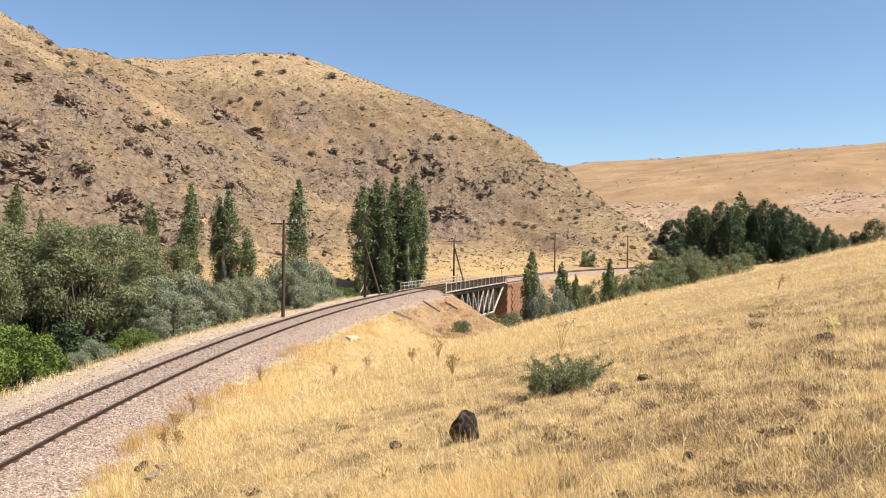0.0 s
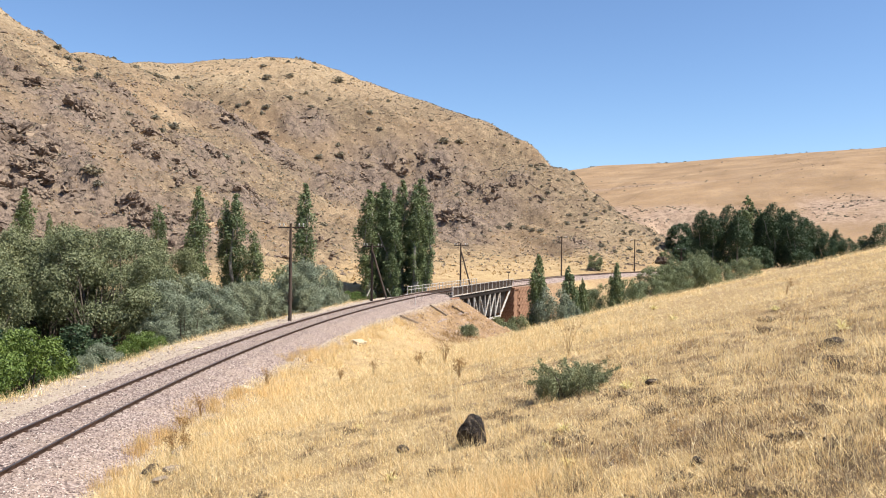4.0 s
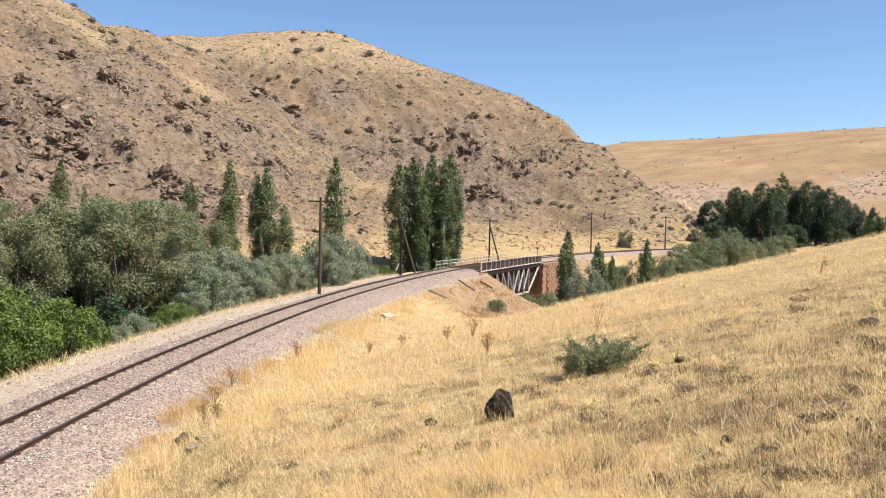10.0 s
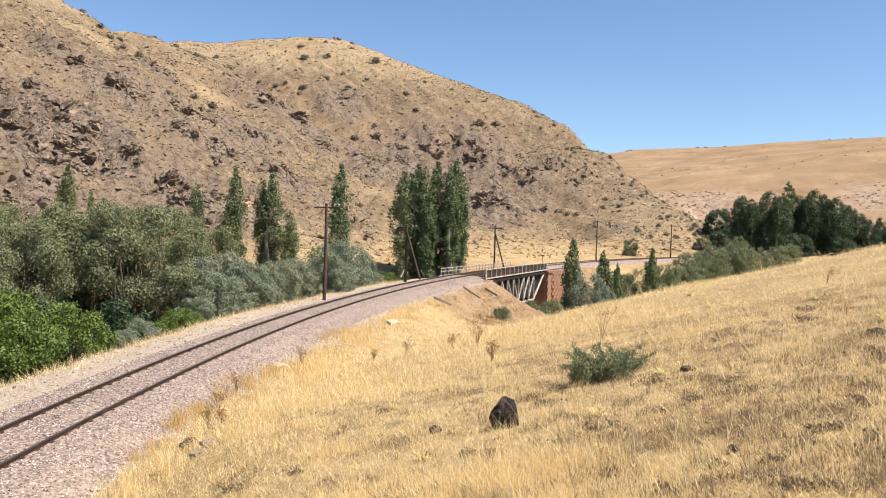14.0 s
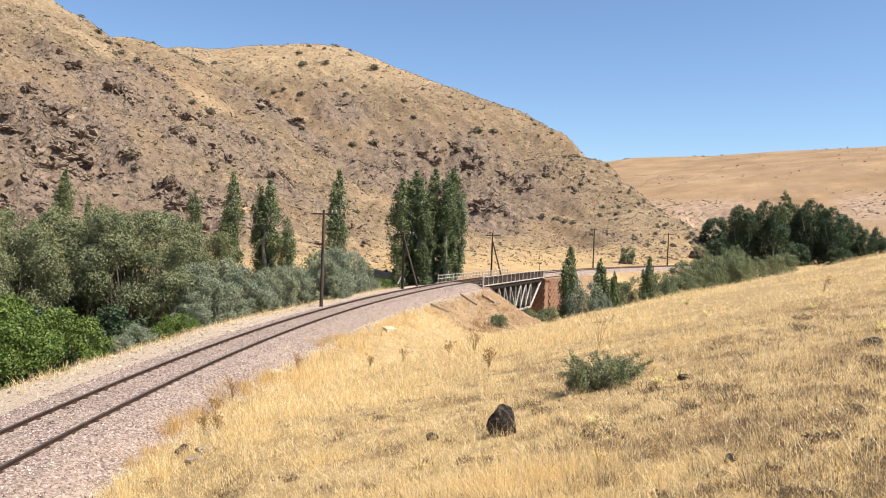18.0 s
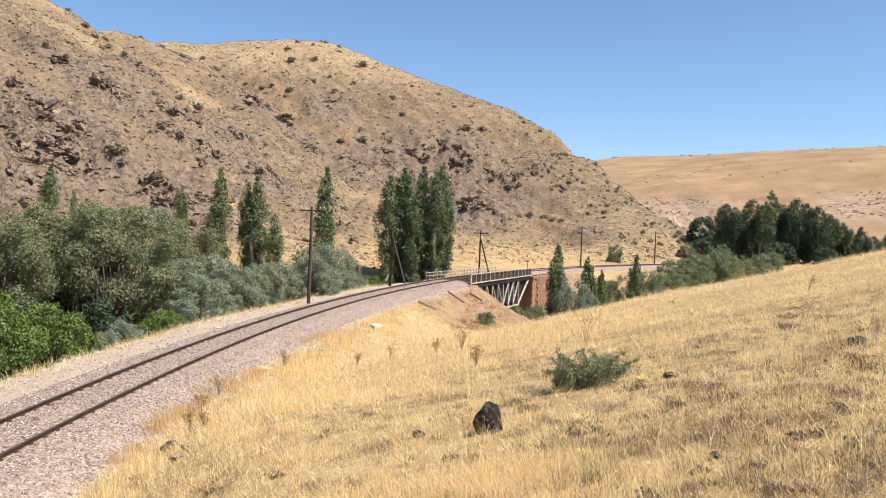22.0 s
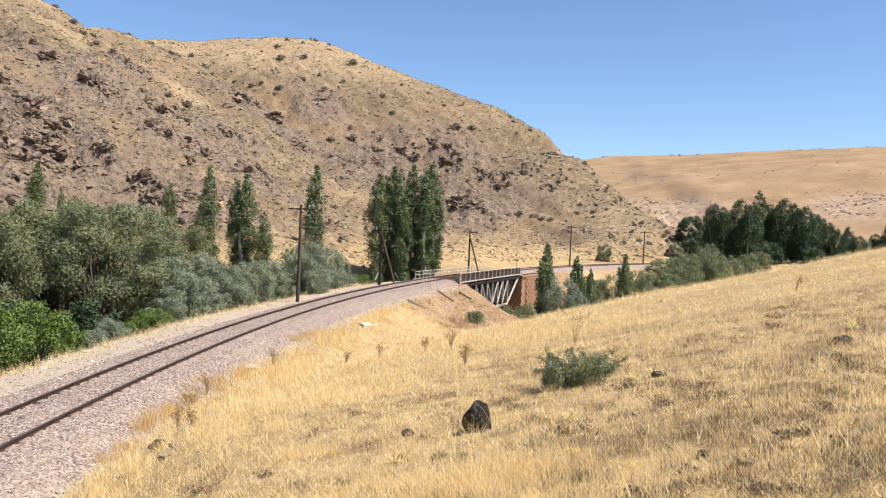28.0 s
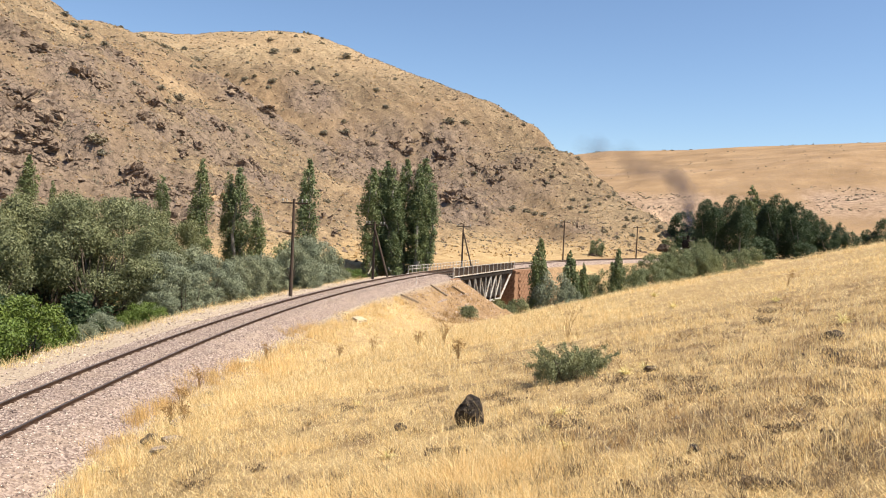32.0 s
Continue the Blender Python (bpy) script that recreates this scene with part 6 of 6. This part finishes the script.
def build_weeds():
    red = "tall rust-brown dried weed above the grass"
    for i, (x, y, h) in enumerate([(4.09, 20.4, 1.0), (1.28, 19.9, 0.55), (1.32, 28.6, 0.8), (-1.38, 33.3, 0.7), (-2.8, 33.9, 0.6), (11.0, 23.1, 0.55), (-6.4, 25.3, 0.7), (-5.3, 30.7, 0.8), (0.42, 28.7, 0.6), (-5.2, 18.2, 0.6), (-4.6, 17.0, 0.5), (-5.9, 21.5, 0.7)]):
        weed(x, y, h, 500 + i, red, BROWN_STRAW, 4 if i in (0, 5) else 12)
    for i, (x, y, h) in enumerate([(1.78, 8.99, 0.24), (1.42, 6.95, 0.2), (1.44, 8.15, 0.18), (3.12, 11.31, 0.28), (6.68, 12.13, 0.34), (-0.15, 8.56, 0.2), (-5.17, 18.0, 0.3), (-5.43, 19.85, 0.3), (-6.16, 16.25, 0.4), (10.01, 32.56, 0.5), (8.81, 19.04, 0.3), (8.16, 24.54, 0.4), (-0.79, 13.57, 0.2), (3.42, 11.38, 0.28)]):
        thistle(x, y, h, 600 + i)
    # tangled dead weeds: plan x, y, half width; on the trodden side, then towards the track
    trodden = [(1.6, 8.13, 0.23), (1.77, 8.12, 0.15), (3.37, 9.92, 0.19), (3.38, 9.48, 0.2), (3.53, 9.49, 0.15), (3.37, 8.57, 0.13), (2.84, 5.95, 0.13), (2.96, 5.93, 0.13), (7.64, 16.62, 0.37), (6.71, 14.69, 0.35), (5.84, 10.83, 0.29), (5.17, 9.44, 0.27), (4.81, 8.66, 0.25), (3.03, 5.41, 0.17), (2.84, 5.04, 0.16), (1.98, 5.64, 0.1), (2.16, 4.81, 0.12), (1.54, 5.28, 0.11), (2.28, 4.68, 0.11)]
    others = [(1.35, 11.45, 0.25), (1.44, 10.6, 0.25), (1.23, 7.71, 0.16), (0.35, 8.32, 0.15), (0.58, 8.03, 0.18), (-0.86, 13.23, 0.22), (-3.3, 32.43, 0.47), (-4.85, 14.27, 0.3), (-2.57, 10.14, 0.19), (-1.67, 9.53, 0.14), (6.31, 27.32, 0.41), (3.3, 27.69, 0.41), (2.65, 11.87, 0.2), (2.9, 10.64, 0.2), (2.81, 8.7, 0.13), (2.28, 5.44, 0.12), (3.52, 6.67, 0.16)]
    for i, (x, y, w) in enumerate(trodden + others):
        tangle(x, y, 0.8 * w, 640 + i)
    rng = random.Random(8)
    thorn_bush(2.45, 12.1, 0.66, 0.52, 20, 95, "sprawling olive green thorn bush on the dry bank")
    thorn_bush(2.85, 12.45, 0.5, 0.42, 14, 96, "low spreading olive green thorn bush")
    core = make_tree("thorn_bush", "dense olive green heart of a thorn bush", "shrub", "thorn bushes", 0.6, 0.42, THORN, BARK, 95, "dome", 5200, 0.019, 40, 6, 0.02, 0.0, 9, 1.5, (0.16, 0.3), 1.0)
    plant(core, 0.6, [(2.28, 12.1, 0.62, 0.85), (2.62, 12.35, 0.5, 0.9), (2.95, 12.7, 0.42, 0.85)], rng)
    grey = make_tree("bank_bush", "small grey-green bush on the earth bank", "shrub", "", 1.5, 1.1, WILLOW, BARK, 97, "bush", 4200, 0.06, 40, 3, 0.02, 0.0, 7, 1.8, (0.18, 0.36))
    plant(grey, 1.5, [(4.6, 61.5, 1.1, 1.1), (8.7, 78.5, 1.8, 0.7), (9.9, 79.4, 2.3, 0.7), (11.1, 80.2, 2.8, 0.65)], rng)


build_weeds()


# ---- cast-off timbers on the bank, a line-side marker ----
def build_timbers():
    for i, (x0, y0, x1, y1) in enumerate([(-0.51, 59.96, 0.68, 60.39), (1.86, 69.06, 3.22, 68.69), (4.04, 73.27, 4.93, 73.39)]):
        a, b = (x0, y0, height(x0, y0) + 0.1), (x1, y1, height(x1, y1) + 0.1)
        a, b = Vector(a), Vector(b)
        m = (a + b) / 2
        d = (b - a).normalized()
        bm = bmesh.new()
        box_bm(bm, (0.22, 0.14, (1.5, 1.7, 1.3)[i]), look((0, 0, 0), d), 0.015)
        for v in bm.verts:
            v.co += Vector((noise.noise(v.co * 3), noise.noise(v.co * 3 + Vector((5, 0, 0))), 0)) * 0.02
        ob = new("cast_off_sleeper", mesh_bm("cast_off_sleeper", bm, SLEEPER if i == 2 else GREY_WOOD))
        ob.location = m
        tagged(ob, "weathered old timber sleeper lying on the earth bank", "timber", "cast-off sleepers on the bank")
    for i, (x, y, h) in enumerate([(-13.9, 46.2, 1.1), (-13.5, 46.9, 0.9)]):
        rng = np.random.default_rng(700 + i)
        v, f = join_np([tube_np([(0, 0, 0.1), (0.5 * k, 0.2, 0.3 + 0.15 * k), (1.1 + 0.25 * k, 0.5 * rng.normal(), 0.55 + 0.3 * k)], [0.05, 0.035, 0.012], 6) for k in (0, 1, 2, -1)])
        ob = new("fallen_branch", mesh_np("fallen_branch", v * h, f, PALE_BARK, True))
        ob.location = (x, y, height(x, y) + 0.4)
        tagged(ob, "bleached dead branch caught in the bushes", "branch", "dead branches")
    x, y = 12.9, 104.5
    sign = thing("marker_post", pose(x, y, height(x, y), 0, 0, -25), "small rusty marker plate on a thin post beside the track", "sign")
    v, f = tube_np([(0, 0, -0.2), (0, 0, 1.6)], [0.035, 0.035], 6)
    part("post", mesh_np("post", v, f, RUST_SHADE_STEEL), sign)
    part("plate", box_mesh("plate", (0.5, 0.03, 0.2), GREY_WOOD, Matrix.Translation((0, -0.05, 1.55)), 0.008), sign)
    x, y = 0.55, 67.6
    stake = thing("white_stake", pose(x, y, height(x, y)), "thin whitish stake at the bridge end", "post")
    v, f = tube_np([(0, 0, -0.2), (0, 0, 0.85)], [0.04, 0.035], 6)
    part("stake", mesh_np("stake", v, f, PALE_STEEL), stake)


build_timbers()


# ---- the coming train and its smoke ----
LOCO_BLACK = dusty("black_engine_paint", (0.012, 0.011, 0.011), (0.03, 0.025, 0.022), 1.5, 0.85, 0.0, 8, 0.1, 0.01, patina=(0.06, 0.03, 0.02))
LOCO_RED = dusty("faded_red_paint", (0.07, 0.02, 0.015), (0.13, 0.04, 0.028), 1.5, 0.6, 0.0, 8, 0.1, 0.01)


def build_train():
    loco = thing("steam_locomotive", Matrix(), "black steam locomotive coming round the bend", "locomotive")

    def drum(name, y0, y1, r0, r1, z, mat=LOCO_BLACK, sides=20, label=""):
        v, f = tube_np([(0, y0, z), (0, y0 + 0.001, z), (0, y1 - 0.001, z), (0, y1, z)], [0.02, r0, r1, 0.02], sides)
        return part(name, mesh_np(name, v, f, mat), loco, label)

    def upright(name, x, y, z0, z1, r0, r1, parent=None):
        v, f = tube_np([(x, y, z0), (x, y, (z0 + z1) / 2), (x, y, z1 - 0.01), (x, y, z1)], [r0, (r0 + r1) / 2, r1, 0.02], 14)
        return part(name, mesh_np(name, v, f, LOCO_BLACK), parent or loco)

    drum("boiler", -7.5, -2.0, 0.85, 0.85, 2.6)
    box = drum("smokebox", -2.0, -0.2, 0.92, 0.92, 2.6)
    v, f = tube_np([(0, -0.2, 2.6), (0, -0.12, 2.6), (0, -0.02, 2.6)], [0.8, 0.7, 0.05], 18)
    part("smokebox_door", mesh_np("smokebox_door", v, f, LOCO_BLACK), box)
    upright("chimney", 0, -1.1, 3.4, 4.35, 0.26, 0.34)
    upright("steam_dome", 0, -4.0, 3.3, 4.05, 0.42, 0.3)
    upright("sand_dome", 0, -5.6, 3.3, 3.95, 0.36, 0.28)
    cab = part("cab", box_mesh("cab", (2.8, 2.0, 2.2), LOCO_BLACK, Matrix.Translation((0, -8.4, 2.7)), 0.06), loco)
    part("cab_roof", box_mesh("cab_roof", (3.0, 2.5, 0.12), LOCO_BLACK, Matrix.Translation((0, -8.5, 3.88)), 0.04), cab)
    part("running_board", box_mesh("running_board", (2.8, 8.8, 0.08), LOCO_BLACK, Matrix.Translation((0, -4.6, 1.5)), 0.02), loco)
    part("main_frame", box_mesh("main_frame", (1.2, 9.2, 0.8), LOCO_BLACK, Matrix.Translation((0, -4.8, 1.0)), 0.03), loco)
    part("buffer_beam", box_mesh("buffer_beam", (2.7, 0.14, 0.5), LOCO_RED, Matrix.Translation((0, 0.1, 1.05)), 0.02), loco, "faded red buffer beam")
    for sx in (-1, 1):
        v, f = tube_np([(sx * 0.88, 0.15, 1.06), (sx * 0.88, 0.5, 1.06), (sx * 0.88, 0.51, 1.06), (sx * 0.88, 0.57, 1.06), (sx * 0.88, 0.575, 1.06)], [0.09, 0.09, 0.23, 0.22, 0.02], 12)
        part("buffer", mesh_np("buffer", v, f, LOCO_BLACK), loco)
        v, f = tube_np([(sx * 0.9, 0.1, 1.75), (sx * 0.9, 0.32, 1.75), (sx * 0.9, 0.33, 1.75)], [0.16, 0.15, 0.02], 12)
        part("headlamp", mesh_np("headlamp", v, f, PALE_STEEL), loco)
        part("cylinder_block", box_mesh("cylinder_block", (0.6, 1.2, 0.7), LOCO_BLACK, Matrix.Translation((sx * 1.1, -1.3, 0.85)), 0.08), loco)
        for i, (yy, r) in enumerate([(-0.6, 0.42), (-2.9, 0.7), (-4.4, 0.7), (-5.9, 0.7), (-7.4, 0.7), (-10.9, 0.48), (-12.6, 0.48), (-14.4, 0.48)]):
            v, f = tube_np([(sx * 0.69, yy, r), (sx * 0.7, yy, r), (sx * 0.82, yy, r), (sx * 0.83, yy, r)], [0.05, r, r, 0.05], 20)
            part("wheel", mesh_np("wheel", v, f, LOCO_BLACK), loco)
    tender = part("tender", box_mesh("tender", (2.8, 5.6, 2.0), LOCO_BLACK, Matrix.Translation((0, -12.6, 2.2)), 0.06), loco)
    bm = bmesh.new()
    bmesh.ops.create_grid(bm, x_segments=8, y_segments=12, size=1.0)
    for v in bm.verts:
        v.co = Vector((v.co.x * 1.2, -12.2 + v.co.y * 2.0, 3.2 + 0.35 * (1 - v.co.x ** 2) * (1 - v.co.y ** 2) + 0.1 * noise.noise(v.co * 4)))
    part("coal", mesh_bm("coal", bm, DARK_ROCK), tender, "heap of black coal")
    return loco


LOCO = build_train()


def smoke_mat(name, strength):
    """Thin soot: denser at the middle of a puff, ragged and clear towards its rim."""
    m = Nodes(name, 1.0, 0.0, 0.0)
    m.bsdf.inputs["Base Color"].default_value = (0.085, 0.075, 0.105, 1)
    ball = m.put("ShaderNodeTexGradient")
    ball.gradient_type = "SPHERICAL"
    m.link(m.coord, ball.inputs["Vector"])
    soft = m.span(ball.outputs["Fac"], 0.0, 0.85)
    wisp = m.span(m.noise(1.4, 4, 0.6), 0.3, 0.7, 0.5, 1.0)
    k = m.put("ShaderNodeMath")
    k.operation = "MULTIPLY"
    m.link(soft, k.inputs[0])
    m.link(wisp, k.inputs[1])
    q = m.put("ShaderNodeMath")
    q.operation = "MULTIPLY"
    m.link(k.outputs[0], q.inputs[0])
    q.inputs[1].default_value = strength
    m.link(q.outputs[0], m.bsdf.inputs["Alpha"])
    return m.mat


SMOKES = [smoke_mat("faint_coal_smoke", 0.17), smoke_mat("thin_coal_smoke", 0.23), smoke_mat("coal_smoke", 0.36), smoke_mat("fresh_coal_smoke", 0.62)]


def veil_np(seed):
    """A round curled veil of soot within a ball of radius 1."""
    rng = np.random.default_rng(seed)
    a, f0, f1 = rng.uniform(-0.2, 0.2), rng.uniform(0, 6), rng.uniform(0, 6)
    rr, tt = np.meshgrid(np.linspace(0.02, 0.94, 8), np.linspace(0, 2 * np.pi, 24, endpoint=False))
    u, w = (rr * np.cos(tt)).ravel(), (rr * np.sin(tt)).ravel()
    bend = 0.18 * np.sin(1.5 * u + f0) + 0.18 * np.cos(1.4 * w + f1)
    bend = bend - bend.mean()
    v = np.stack([u * math.cos(a) - bend * math.sin(a), u * math.sin(a) + bend * math.cos(a), w], -1)
    i, j = np.meshgrid(np.arange(24), np.arange(7), indexing="ij")
    i, j = i.ravel(), j.ravel()
    n = (i + 1) % 24
    return v, np.stack([i * 8 + j, i * 8 + j + 1, n * 8 + j + 1, n * 8 + j], -1)


def build_smoke():
    puffs, rng = [], random.Random(12)
    data = [[mesh_np("smoke_puff", *veil_np(900 + i), m, True) for i in range(5)] for m in SMOKES]
    t = 16.0
    while t < 31.95:
        grade = 0 if t < 21.5 else 1 if t < 26.0 else 2 if t < 30.6 else 3
        size = rng.uniform(*((4.2, 5.6), (3.8, 5.2), (3.0, 4.2), (1.2, 1.8))[grade])
        ob = new("smoke_puff", data[grade][len(puffs) % 5])
        ob.scale = (size, size, size * rng.uniform(0.8, 1.1))
        tagged(ob, "thin dark grey coal smoke drifting over the valley", "smoke", "puffs of engine smoke")
        puffs.append((ob, t, rng.uniform(-14, 14), (rng.gauss(0, 0.18), rng.gauss(0, 0.2), rng.gauss(0, 0.12))))
        t += (1.0, 0.72, 0.62, 0.24)[grade]
    return puffs


PUFFS = build_smoke()
LOCO_S, LOCO_V = 155.5, 7.0  # metres along the line at the end, metres a second


def loco_at(t):
    x, y, h = on_line(LOCO_S + LOCO_V * (32.0 - t))
    return float(x), float(y), float(h)


def motions():
    rows = []
    for t in np.arange(0, 32.01, 1.0):
        x, y, h = loco_at(t)
        rows.append((float(t), pose(x, y, 0, 0, 0, -math.degrees(h) + 180)))
    walk(LOCO, rows)
    for ob, born, spin, push in PUFFS:
        rows = []
        times = sorted({*[round(v, 2) for v in np.arange(0, born, 2.0)], *[round(min(32.0, born + a), 2) for a in (0, 0.4, 0.8, 1.4, 2.2, 3.2, 4.5, 6, 8, 11, 16)], 32.0})
        for t in times:
            x, y, h = loco_at(min(t, born))
            x, y = x - math.sin(h) * -1.1, y - math.cos(h) * -1.1
            age = max(0.0, t - born)
            up = 4.4 + 7.5 * (1 - math.exp(-age / 1.5)) + (1.25 + push[2]) * age
            rows.append((t, pose(x + (-2.6 + push[0]) * age, y + push[1] * age, up, 0, 0, spin + 0.4 * age)))
        walk(ob, rows)


motions()
